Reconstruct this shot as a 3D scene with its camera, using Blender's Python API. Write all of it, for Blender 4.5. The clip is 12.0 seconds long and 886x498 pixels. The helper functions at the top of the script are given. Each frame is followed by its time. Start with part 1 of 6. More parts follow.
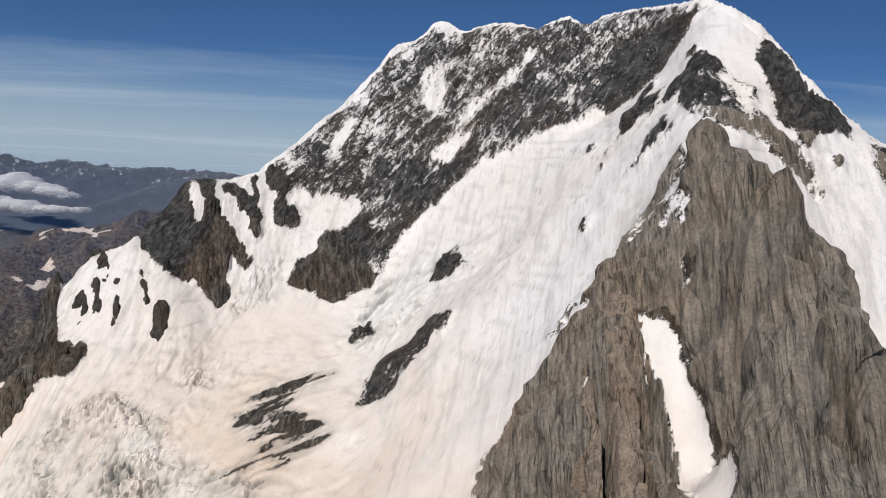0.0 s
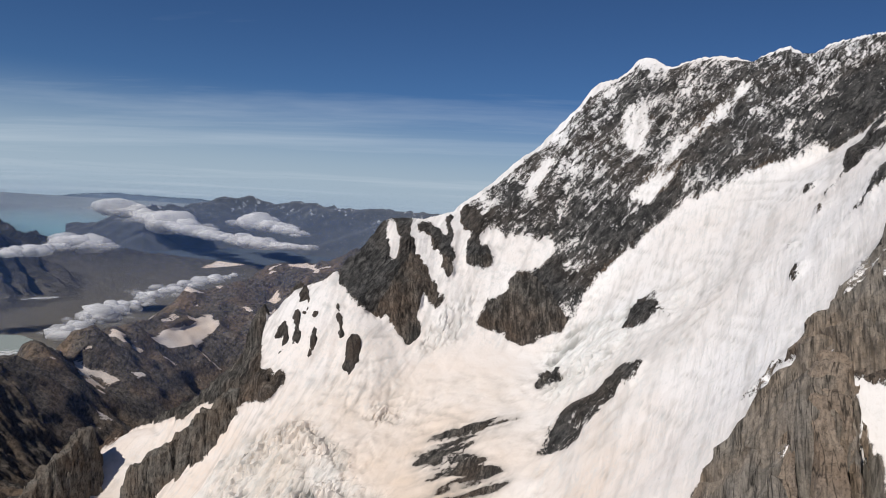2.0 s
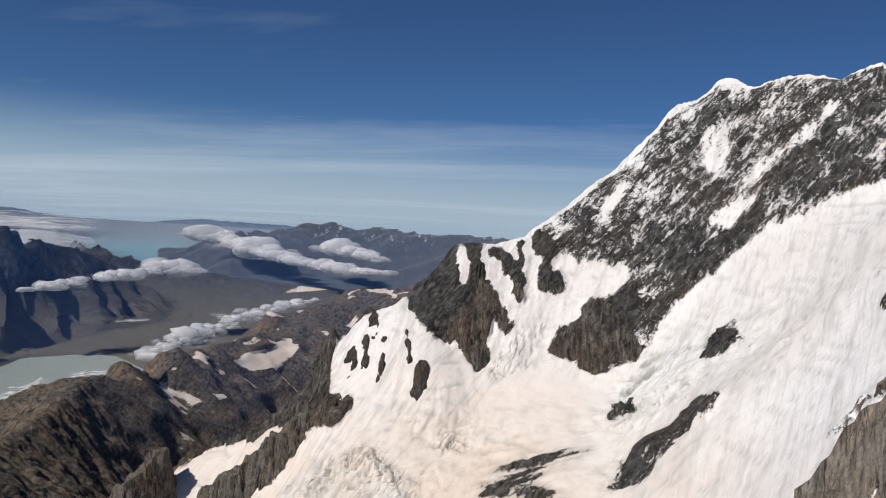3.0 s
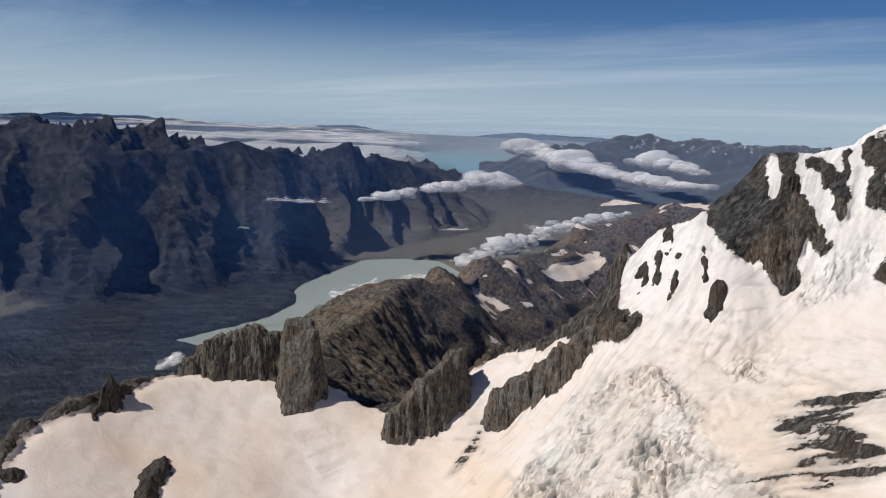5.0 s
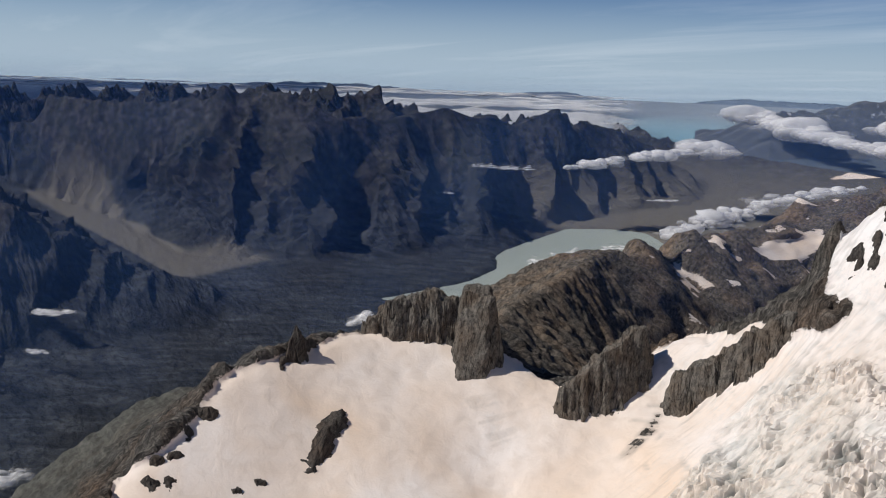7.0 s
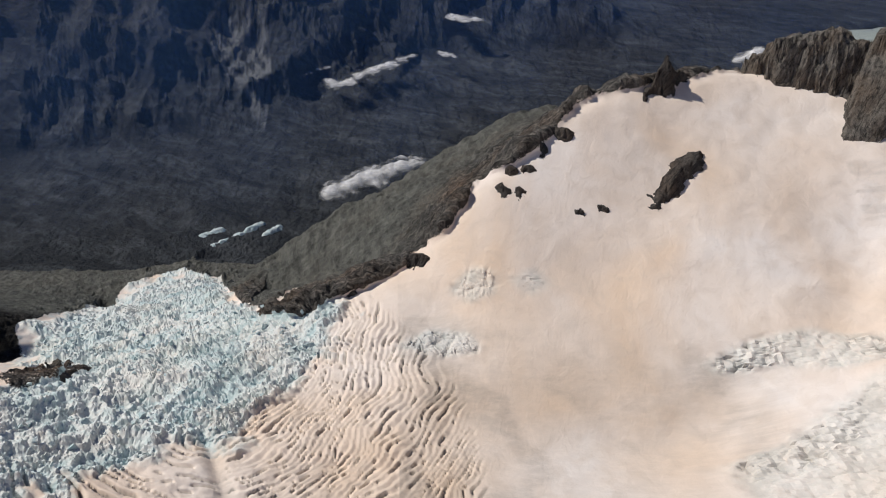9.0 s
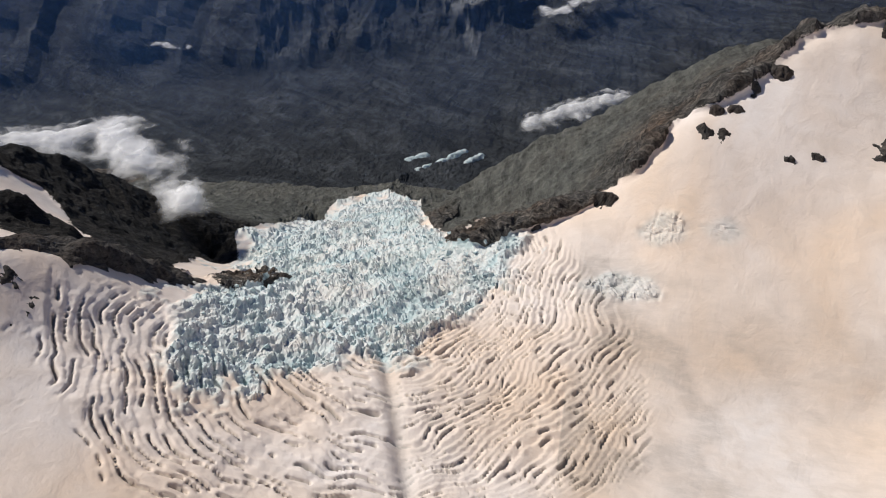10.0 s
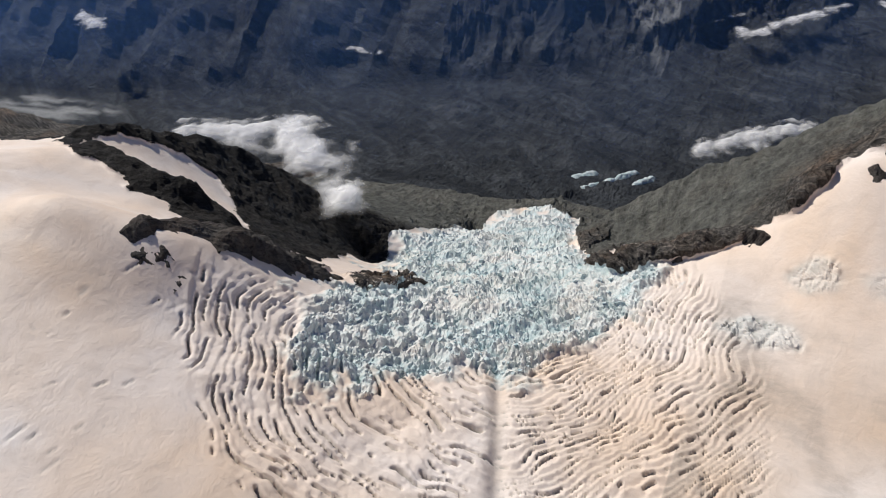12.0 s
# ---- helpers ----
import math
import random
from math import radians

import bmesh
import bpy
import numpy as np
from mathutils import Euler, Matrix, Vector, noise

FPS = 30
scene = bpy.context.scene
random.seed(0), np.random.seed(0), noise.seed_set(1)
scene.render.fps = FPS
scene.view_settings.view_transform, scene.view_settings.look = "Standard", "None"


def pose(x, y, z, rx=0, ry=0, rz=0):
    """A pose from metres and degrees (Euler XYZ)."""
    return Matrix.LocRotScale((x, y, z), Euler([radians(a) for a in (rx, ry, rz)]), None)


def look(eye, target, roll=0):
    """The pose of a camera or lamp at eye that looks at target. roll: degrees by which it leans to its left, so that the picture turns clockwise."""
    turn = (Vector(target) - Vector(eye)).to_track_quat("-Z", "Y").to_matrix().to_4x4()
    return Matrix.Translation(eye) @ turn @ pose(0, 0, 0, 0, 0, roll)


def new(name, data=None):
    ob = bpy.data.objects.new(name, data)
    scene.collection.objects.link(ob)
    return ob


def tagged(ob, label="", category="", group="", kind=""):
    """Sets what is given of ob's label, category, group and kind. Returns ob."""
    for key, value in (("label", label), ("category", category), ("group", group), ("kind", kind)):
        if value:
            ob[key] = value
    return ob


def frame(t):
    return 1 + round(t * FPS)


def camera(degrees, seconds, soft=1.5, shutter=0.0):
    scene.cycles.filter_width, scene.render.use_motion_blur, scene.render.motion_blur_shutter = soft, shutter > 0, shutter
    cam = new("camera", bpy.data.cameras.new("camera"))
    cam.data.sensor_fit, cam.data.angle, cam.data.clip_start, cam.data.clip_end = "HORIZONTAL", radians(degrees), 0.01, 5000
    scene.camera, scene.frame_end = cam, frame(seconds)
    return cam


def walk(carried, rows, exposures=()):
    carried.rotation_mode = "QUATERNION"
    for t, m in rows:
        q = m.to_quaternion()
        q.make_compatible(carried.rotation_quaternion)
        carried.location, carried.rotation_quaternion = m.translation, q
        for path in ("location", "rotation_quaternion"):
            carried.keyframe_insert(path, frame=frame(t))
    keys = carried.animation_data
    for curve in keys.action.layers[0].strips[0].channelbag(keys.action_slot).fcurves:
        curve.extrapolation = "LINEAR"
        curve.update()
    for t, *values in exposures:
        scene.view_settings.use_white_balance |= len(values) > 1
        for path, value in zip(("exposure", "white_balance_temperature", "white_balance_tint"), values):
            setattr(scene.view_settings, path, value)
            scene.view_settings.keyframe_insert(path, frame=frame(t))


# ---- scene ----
cam = camera(57.89, 12.0, soft=1.05)
PATH = [
    (0.0, 0.00, 0.00, 0.00, 84.54, -3.74, 0.36),
    (0.5, 3.93, 4.17, -0.49, 84.39, -3.37, 4.52),
    (1.0, 7.70, 8.53, -0.93, 83.91, -2.93, 10.27),
    (1.5, 11.27, 13.08, -1.31, 84.74, -3.64, 13.94),
    (2.0, 14.61, 17.85, -1.55, 86.58, -4.15, 15.56),
    (2.5, 17.76, 22.77, -1.69, 87.93, -4.05, 17.17),
    (3.0, 20.77, 27.83, -1.77, 88.02, -4.04, 21.36),
    (3.5, 23.69, 33.05, -1.88, 85.83, -4.42, 28.10),
    (3.7, 24.81, 35.18, -1.96, 84.81, -4.27, 30.69),
    (5.3, 31.80, 53.25, -2.84, 80.04, -2.57, 46.00),
    (5.5, 32.32, 55.66, -2.97, 79.91, -2.60, 47.36),
    (6.0, 33.18, 61.84, -3.31, 79.40, -3.36, 50.13),
    (6.5, 33.44, 68.29, -3.70, 78.92, -3.16, 53.70),
    (6.7, 33.42, 70.95, -3.87, 78.73, -2.74, 55.72),
    (8.3, 31.02, 92.93, -5.67, 64.39, -1.30, 74.19),
    (8.5, 30.44, 95.67, -5.92, 61.84, -1.10, 77.44),
    (9.0, 28.75, 102.44, -6.54, 57.79, 0.80, 87.17),
    (9.5, 26.74, 109.01, -7.07, 56.36, 2.77, 95.53),
    (10.0, 24.41, 115.41, -7.53, 53.69, 5.35, 101.80),
    (10.5, 21.91, 121.73, -7.94, 53.67, 7.61, 107.43),
    (11.0, 19.07, 128.04, -8.35, 54.86, 8.56, 111.22),
    (11.5, 15.87, 134.38, -8.74, 55.31, 8.93, 113.79),
    (12.0, 12.68, 140.78, -9.08, 56.06, 7.84, 115.59),
]
walk(cam, [(t, pose(x, y, z, rx, ry, rz)) for t, x, y, z, rx, ry, rz in PATH],
     exposures=[(0.0, 0.06), (3.0, 0.13), (5.5, 0.18), (6.7, 0.18), (8.3, 0.15), (9.0, 0.2), (9.5, 0.3), (10.5, 0.36), (12.0, 0.4)])

# ---- sky and sun ----
SUN_AZ, SUN_EL = math.atan2(-0.42, -0.91), radians(46)  # where the sun stands: compass angle from +y, and height
sun_from = Vector((math.sin(SUN_AZ) * math.cos(SUN_EL), math.cos(SUN_AZ) * math.cos(SUN_EL), math.sin(SUN_EL)))
world = bpy.data.worlds.new("sky")
scene.world = world
scene.cycles.transparent_max_bounces = 16
world.use_nodes = True
wn, wl = world.node_tree.nodes, world.node_tree.links
sky = wn.new("ShaderNodeTexSky")
sky.sky_type, sky.sun_disc = "NISHITA", False
sky.sun_elevation, sky.sun_rotation = SUN_EL, SUN_AZ
sky.altitude, sky.air_density, sky.dust_density, sky.ozone_density = 3500, 1.0, 0.0, 6.0
bg = wn["Background"]
bg.inputs["Strength"].default_value = 0.05
# high thin cirrus, drawn out in streaks
wc = wn.new("ShaderNodeTexCoord")
sep, comb = wn.new("ShaderNodeSeparateXYZ"), wn.new("ShaderNodeCombineXYZ")
wl.new(wc.outputs["Generated"], sep.inputs[0])
lift = wn.new("ShaderNodeMath")
lift.operation, lift.inputs[1].default_value = "ADD", 0.06
wl.new(sep.outputs["Z"], lift.inputs[0])
for axis in "XY":
    over = wn.new("ShaderNodeMath")
    over.operation = "DIVIDE"
    wl.new(sep.outputs[axis], over.inputs[0])
    wl.new(lift.outputs[0], over.inputs[1])
    wl.new(over.outputs[0], comb.inputs[axis])
turn = wn.new("ShaderNodeMapping")
turn.inputs["Rotation"].default_value = (0, 0, radians(-38))
turn.inputs["Scale"].default_value = (0.3, 1.1, 1)
wl.new(comb.outputs[0], turn.inputs[0])
streak = wn.new("ShaderNodeTexNoise")
streak.inputs["Scale"].default_value, streak.inputs["Detail"].default_value = 0.42, 6
streak.inputs["Roughness"].default_value, streak.inputs["Distortion"].default_value = 0.6, 0.5
wl.new(turn.outputs[0], streak.inputs["Vector"])
veil = wn.new("ShaderNodeValToRGB")
veil.color_ramp.elements[0].position, veil.color_ramp.elements[1].position = 0.5, 0.85
veil.color_ramp.elements[1].color = (0.42, 0.42, 0.42, 1)
wl.new(streak.outputs["Fac"], veil.inputs[0])
cirrus = wn.new("ShaderNodeMix")
cirrus.data_type = "RGBA"
cirrus.inputs[7].default_value = (13, 14.2, 15.5, 1)
wl.new(veil.outputs[0], cirrus.inputs[0])
# pale haze low over the horizon
low = wn.new("ShaderNodeValToRGB")
low.color_ramp.elements[0].position, low.color_ramp.elements[0].color = 0.0, (1, 1, 1, 1)
low.color_ramp.elements[1].position, low.color_ramp.elements[1].color = 0.13, (0, 0, 0, 1)
low.color_ramp.interpolation = "EASE"
wl.new(sep.outputs["Z"], low.inputs[0])
haze = wn.new("ShaderNodeMix")
haze.data_type = "RGBA"
haze.inputs[7].default_value = (6.6, 8.4, 10.2, 1)
wl.new(low.outputs[0], haze.inputs[0])
deep = wn.new("ShaderNodeMix")  # thin clear air of great height: a deeper blue
deep.data_type, deep.blend_type = "RGBA", "MULTIPLY"
deep.inputs[0].default_value, deep.inputs[7].default_value = 1.0, (0.6, 0.8, 0.98, 1)
wl.new(sky.outputs[0], deep.inputs[6])
wl.new(deep.outputs[2], haze.inputs[6])
wl.new(haze.outputs[2], cirrus.inputs[6])
wl.new(cirrus.outputs[2], bg.inputs["Color"])
sun = new("sun", bpy.data.lights.new("sun", "SUN"))
sun.data.energy, sun.data.angle, sun.data.color = 3.4, radians(0.53), (1.0, 0.945, 0.86)
sun.matrix_world = look(sun_from * 100, (0, 0, 0))

# ---- materials ----


def material(name):
    m = bpy.data.materials.new(name)
    m.use_nodes = True
    nt = m.node_tree
    return m, nt.nodes, nt.links, nt.nodes["Principled BSDF"]


def noise_node(n, l, coord, scale, detail=4.0, rough=0.55, distort=0.0):
    t = n.new("ShaderNodeTexNoise")
    t.inputs["Scale"].default_value, t.inputs["Detail"].default_value = scale, detail
    t.inputs["Roughness"].default_value, t.inputs["Distortion"].default_value = rough, distort
    l.new(coord, t.inputs["Vector"])
    return t.outputs["Fac"]


def ramp(n, l, fac, *stops):
    r = n.new("ShaderNodeValToRGB")
    while len(r.color_ramp.elements) < len(stops):
        r.color_ramp.elements.new(0.5)
    for e, (p, c) in zip(r.color_ramp.elements, stops):
        e.position, e.color = p, (*c, 1) if len(c) == 3 else c
    l.new(fac, r.inputs[0])
    return r.outputs[0]


def grey(v):
    return (v, v, v)


def mixed(n, l, fac, a, b, mode="MIX"):
    x = n.new("ShaderNodeMix")
    x.data_type, x.blend_type = "RGBA", mode
    for sock, v in ((x.inputs[0], fac), (x.inputs[6], a), (x.inputs[7], b)):
        if hasattr(v, "is_linked"):
            l.new(v, sock)
        elif isinstance(v, (int, float)):
            sock.default_value = v
        else:
            sock.default_value = (*v, 1)
    return x.outputs[2]


def maths(n, l, op, a, b=0.0, c=None):
    x = n.new("ShaderNodeMath")
    x.operation = op
    for sock, v in zip(x.inputs, (a, b) if c is None else (a, b, c)):
        if hasattr(v, "is_linked"):
            l.new(v, sock)
        else:
            sock.default_value = v
    return x.outputs[0]


def stretched(n, l, coord, rot, scale):
    m = n.new("ShaderNodeMapping")
    m.vector_type = "TEXTURE"
    m.inputs["Rotation"].default_value = [radians(a) for a in rot]
    m.inputs["Scale"].default_value = scale
    l.new(coord, m.inputs["Vector"])
    return m.outputs[0]


def bump(n, l, height, strength, distance, normal=None):
    b = n.new("ShaderNodeBump")
    b.inputs["Strength"].default_value, b.inputs["Distance"].default_value = strength, distance
    l.new(height, b.inputs["Height"])
    if normal is not None:
        l.new(normal, b.inputs["Normal"])
    return b.outputs[0]


def attribute(n, name):
    a = n.new("ShaderNodeAttribute")
    a.attribute_name = name
    return a.outputs["Fac"]


def cracks(n, l, coord, scale, width, detail=3.0):
    """Thin dark lines where two beds part."""
    t = maths(n, l, "ABSOLUTE", maths(n, l, "SUBTRACT", noise_node(n, l, coord, scale, detail, 0.5, 0.3), 0.5))
    return ramp(n, l, t, (0.0, grey(1)), (width, grey(0)))


FALL = (0, -28, 80)  # the way the great snow slope falls, as a turn of the x axis


def alpine(name, bed=(0, 0, 0), rock_dark=(0.085, 0.081, 0.076), rock_light=(0.35, 0.32, 0.28), rust=(0.3, 0.2, 0.135), grain=(1, 5, 5), close=0.42, split_scale=0.3, split_width=0.016, rusty=0.65, grim=0.75, relief=2.0):
    """Snow and bedded rock: the mesh's own 'rock', 'dust' and 'ice' values say which lies where."""
    m, n, l, p = material(name)
    geo = n.new("ShaderNodeNewGeometry")
    pos = geo.outputs["Position"]
    # rock
    bedded = stretched(n, l, pos, bed, grain)
    n_bed = noise_node(n, l, bedded, close, 8, 0.68, 0.4)
    n_big = noise_node(n, l, pos, 0.016, 5, 0.6)
    n_fine = noise_node(n, l, pos, 0.75, 7, 0.74)
    n_mid = noise_node(n, l, pos, 0.09, 5, 0.65, 0.4)
    rock = ramp(n, l, n_bed, (0.36, tuple(0.35 * c for c in rock_dark)), (0.45, rock_dark), (0.54, tuple(0.5 * (a + b) for a, b in zip(rock_dark, rock_light))), (0.66, rock_light))
    rock = mixed(n, l, ramp(n, l, n_mid, (0.36, grey(grim)), (0.56, grey(0))), rock, tuple(0.6 * c for c in rock_dark))
    rock = mixed(n, l, ramp(n, l, n_big, (0.45, grey(0)), (0.68, grey(rusty))), rock, mixed(n, l, ramp(n, l, n_bed, (0.4, grey(0)), (0.62, grey(1))), tuple(0.35 * c for c in rust), rust))
    rock = mixed(n, l, ramp(n, l, n_fine, (0.38, grey(grim)), (0.52, grey(0))), rock, tuple(0.35 * c for c in rock_dark))
    split = cracks(n, l, stretched(n, l, pos, bed, (1, 18, 18)), split_scale, split_width)
    split = maths(n, l, "MULTIPLY", split, ramp(n, l, noise_node(n, l, pos, 0.03, 3), (0.4, grey(0)), (0.55, grey(1))))
    rock = mixed(n, l, maths(n, l, "MULTIPLY", split, 0.85), rock, (0.012, 0.012, 0.012))
    # scree
    loose = attribute(n, "scree")
    n_loose = noise_node(n, l, stretched(n, l, pos, (0, 30, 10), (5, 1, 2)), 0.12, 8, 0.7, 0.3)
    rock = mixed(n, l, maths(n, l, "MULTIPLY", loose, 0.85), rock, ramp(n, l, n_loose, (0.35, (0.06, 0.063, 0.058)), (0.5, (0.12, 0.124, 0.112)), (0.68, (0.2, 0.2, 0.18))))
    # snow
    s_big = noise_node(n, l, pos, 0.012, 4, 0.5, 0.4)
    s_mid = noise_node(n, l, pos, 0.07, 5, 0.6, 0.5)
    s_run = noise_node(n, l, stretched(n, l, pos, FALL, (12, 1, 1)), 0.3, 7, 0.68, 0.3)
    s_fine = noise_node(n, l, pos, 0.28, 7, 0.7, 0.4)
    dust = attribute(n, "dust")
    tint = maths(n, l, "MULTIPLY", dust, ramp(n, l, s_big, (0.3, grey(0.4)), (0.7, grey(1.0))))
    snow = mixed(n, l, tint, (0.86, 0.86, 0.88), (0.74, 0.58, 0.45))
    snow = mixed(n, l, maths(n, l, "MULTIPLY", ramp(n, l, s_mid, (0.45, grey(0)), (0.75, grey(0.5))), dust), snow, (0.6, 0.5, 0.42))
    snow = mixed(n, l, maths(n, l, "MULTIPLY", ramp(n, l, s_run, (0.5, grey(0)), (0.7, grey(0.5))), attribute(n, "runnel")), snow, (0.56, 0.5, 0.44))
    snow = mixed(n, l, maths(n, l, "MULTIPLY", attribute(n, "dark_snow"), ramp(n, l, s_run, (0.3, grey(0.5)), (0.6, grey(1)))), snow, (0.2, 0.18, 0.16))
    # old grey ice shows through in ragged patches on the steep ground
    worn = maths(n, l, "MULTIPLY", ramp(n, l, maths(n, l, "ADD", maths(n, l, "MULTIPLY", s_run, 0.5), maths(n, l, "MULTIPLY", s_fine, 0.5)), (0.5, grey(0)), (0.6, grey(0.7))), attribute(n, "runnel"))
    snow = mixed(n, l, worn, snow, (0.66, 0.68, 0.69))
    snow = mixed(n, l, ramp(n, l, s_fine, (0.56, grey(0)), (0.72, grey(0.3))), snow, (0.58, 0.5, 0.43))
    ice = attribute(n, "ice")
    s_ice = maths(n, l, "ADD", maths(n, l, "MULTIPLY", noise_node(n, l, pos, 0.16, 7, 0.65, 0.6), 0.65), maths(n, l, "MULTIPLY", noise_node(n, l, pos, 0.022, 4, 0.6, 0.5), 0.35))
    blue = ramp(n, l, s_ice, (0.33, (0.3, 0.43, 0.46)), (0.46, (0.46, 0.57, 0.585)), (0.55, (0.64, 0.69, 0.69)), (0.68, (0.52, 0.5, 0.46)))
    snow = mixed(n, l, ice, snow, blue)
    # rift walls painted darker: brown dirt, and shade put into the colour
    snow = mixed(n, l, maths(n, l, "MULTIPLY", attribute(n, "rift_dark"), 0.9), snow, mixed(n, l, ice, (0.27, 0.21, 0.17), (0.3, 0.41, 0.44)))
    # which lies where: a broken edge
    speck = maths(n, l, "MULTIPLY", maths(n, l, "SUBTRACT", noise_node(n, l, pos, 0.5, 8, 0.82), 0.5), 1.1)
    slant = maths(n, l, "MULTIPLY", maths(n, l, "SUBTRACT", noise_node(n, l, stretched(n, l, pos, (0, -47, 38), (7, 1, 1)), 0.2, 8, 0.78, 0.35), 0.5), 1.25)
    steepen = maths(n, l, "MULTIPLY", maths(n, l, "SUBTRACT", noise_node(n, l, stretched(n, l, pos, FALL, (7, 1, 1)), 0.25, 7, 0.75, 0.4), 0.5), 0.9)
    broad = maths(n, l, "MULTIPLY", maths(n, l, "SUBTRACT", noise_node(n, l, pos, 0.022, 4, 0.6, 0.5), 0.5), 0.9)
    ragged = maths(n, l, "ADD", maths(n, l, "ADD", speck, slant), maths(n, l, "ADD", steepen, broad))
    # open snow stays clean
    ragged = maths(n, l, "MULTIPLY", ragged, ramp(n, l, attribute(n, "rock"), (0.02, grey(0)), (0.4, grey(1))))
    edge = maths(n, l, "ADD", attribute(n, "rock"), ragged)
    where = ramp(n, l, edge, (0.465, grey(0)), (0.515, grey(1)))
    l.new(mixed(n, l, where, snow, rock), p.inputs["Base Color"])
    l.new(ramp(n, l, where, (0, grey(0.6)), (1, grey(0.92))), p.inputs["Roughness"])
    p.inputs["Specular IOR Level"].default_value = 0.2
    soft = maths(n, l, "ADD", maths(n, l, "MULTIPLY", noise_node(n, l, pos, 0.5, 6, 0.6), maths(n, l, "ADD", 0.1, maths(n, l, "MULTIPLY", attribute(n, "runnel"), 0.15))), maths(n, l, "ADD", maths(n, l, "MULTIPLY", s_mid, 0.35), maths(n, l, "MULTIPLY", maths(n, l, "MULTIPLY", s_run, attribute(n, "runnel")), 0.5)))
    hard = maths(n, l, "SUBTRACT", maths(n, l, "ADD", n_bed, n_fine), maths(n, l, "MULTIPLY", split, 0.5))
    height = mixed(n, l, where, soft, maths(n, l, "ADD", hard, -0.3))
    l.new(bump(n, l, height, 1.0, relief), p.inputs["Normal"])
    return m


def valley_material(name):
    """Bare far slopes above a floor of rubble and gravel flats."""
    m, n, l, p = material(name)
    pos = n.new("ShaderNodeNewGeometry").outputs["Position"]
    big, mid, fine = noise_node(n, l, pos, 0.004, 5, 0.6, 0.4), noise_node(n, l, pos, 0.03, 8, 0.7, 0.3), noise_node(n, l, pos, 0.1, 7, 0.7)
    slope = ramp(n, l, mid, (0.35, (0.02, 0.021, 0.022)), (0.5, (0.055, 0.053, 0.051)), (0.66, (0.15, 0.135, 0.12)))
    slope = mixed(n, l, ramp(n, l, big, (0.4, grey(0)), (0.65, grey(0.7))), slope, mixed(n, l, mid, (0.025, 0.03, 0.026), (0.06, 0.064, 0.052)))
    flow = noise_node(n, l, stretched(n, l, pos, (0, 0, -34), (1, 3, 1)), 0.02, 8, 0.68, 1.2)
    floor = ramp(n, l, flow, (0.34, (0.026, 0.03, 0.036)), (0.5, (0.05, 0.056, 0.064)), (0.66, (0.095, 0.103, 0.113)))
    floor = mixed(n, l, ramp(n, l, fine, (0.35, grey(0.5)), (0.55, grey(0))), floor, (0.028, 0.031, 0.036))
    floor = mixed(n, l, attribute(n, "flats"), floor, mixed(n, l, mid, (0.13, 0.12, 0.1), (0.24, 0.225, 0.2)))
    bare = mixed(n, l, attribute(n, "high"), floor, slope)
    l.new(mixed(n, l, attribute(n, "pale"), bare, mixed(n, l, fine, (0.2, 0.2, 0.2), (0.5, 0.52, 0.53))), p.inputs["Base Color"])
    p.inputs["Roughness"].default_value, p.inputs["Specular IOR Level"].default_value = 0.95, 0.1
    l.new(bump(n, l, maths(n, l, "ADD", mid, maths(n, l, "MULTIPLY", fine, 0.5)), 1.0, 16.0), p.inputs["Normal"])
    return m


def bedded_rock(name, bed, dark=(0.05, 0.048, 0.045), light=(0.23, 0.21, 0.185), rust=(0.2, 0.14, 0.095)):
    """Steep-bedded rock with cracks and rust stains."""
    m, n, l, p = material(name)
    pos = n.new("ShaderNodeNewGeometry").outputs["Position"]
    beds = noise_node(n, l, stretched(n, l, pos, bed, (1, 1.7, 2.1)), 0.4, 8, 0.7, 0.5)
    big, fine = noise_node(n, l, pos, 0.05, 4), noise_node(n, l, pos, 0.9, 6, 0.65)
    rock = ramp(n, l, beds, (0.36, dark), (0.5, tuple(0.55 * (a + b) for a, b in zip(dark, light))), (0.64, light))
    rock = mixed(n, l, ramp(n, l, big, (0.42, grey(0)), (0.68, grey(0.6))), rock, mixed(n, l, beds, tuple(0.4 * c for c in rust), rust))
    rock = mixed(n, l, ramp(n, l, fine, (0.3, grey(0.8)), (0.48, grey(0))), rock, tuple(0.35 * c for c in dark))
    split = cracks(n, l, stretched(n, l, pos, bed, (1, 7, 7)), 0.17, 0.02)
    rock = mixed(n, l, maths(n, l, "MULTIPLY", split, 0.8), rock, (0.012, 0.012, 0.012))
    l.new(rock, p.inputs["Base Color"])
    p.inputs["Roughness"].default_value, p.inputs["Specular IOR Level"].default_value = 0.92, 0.2
    l.new(bump(n, l, maths(n, l, "ADD", beds, fine), 1.0, 1.2), p.inputs["Normal"])
    return m


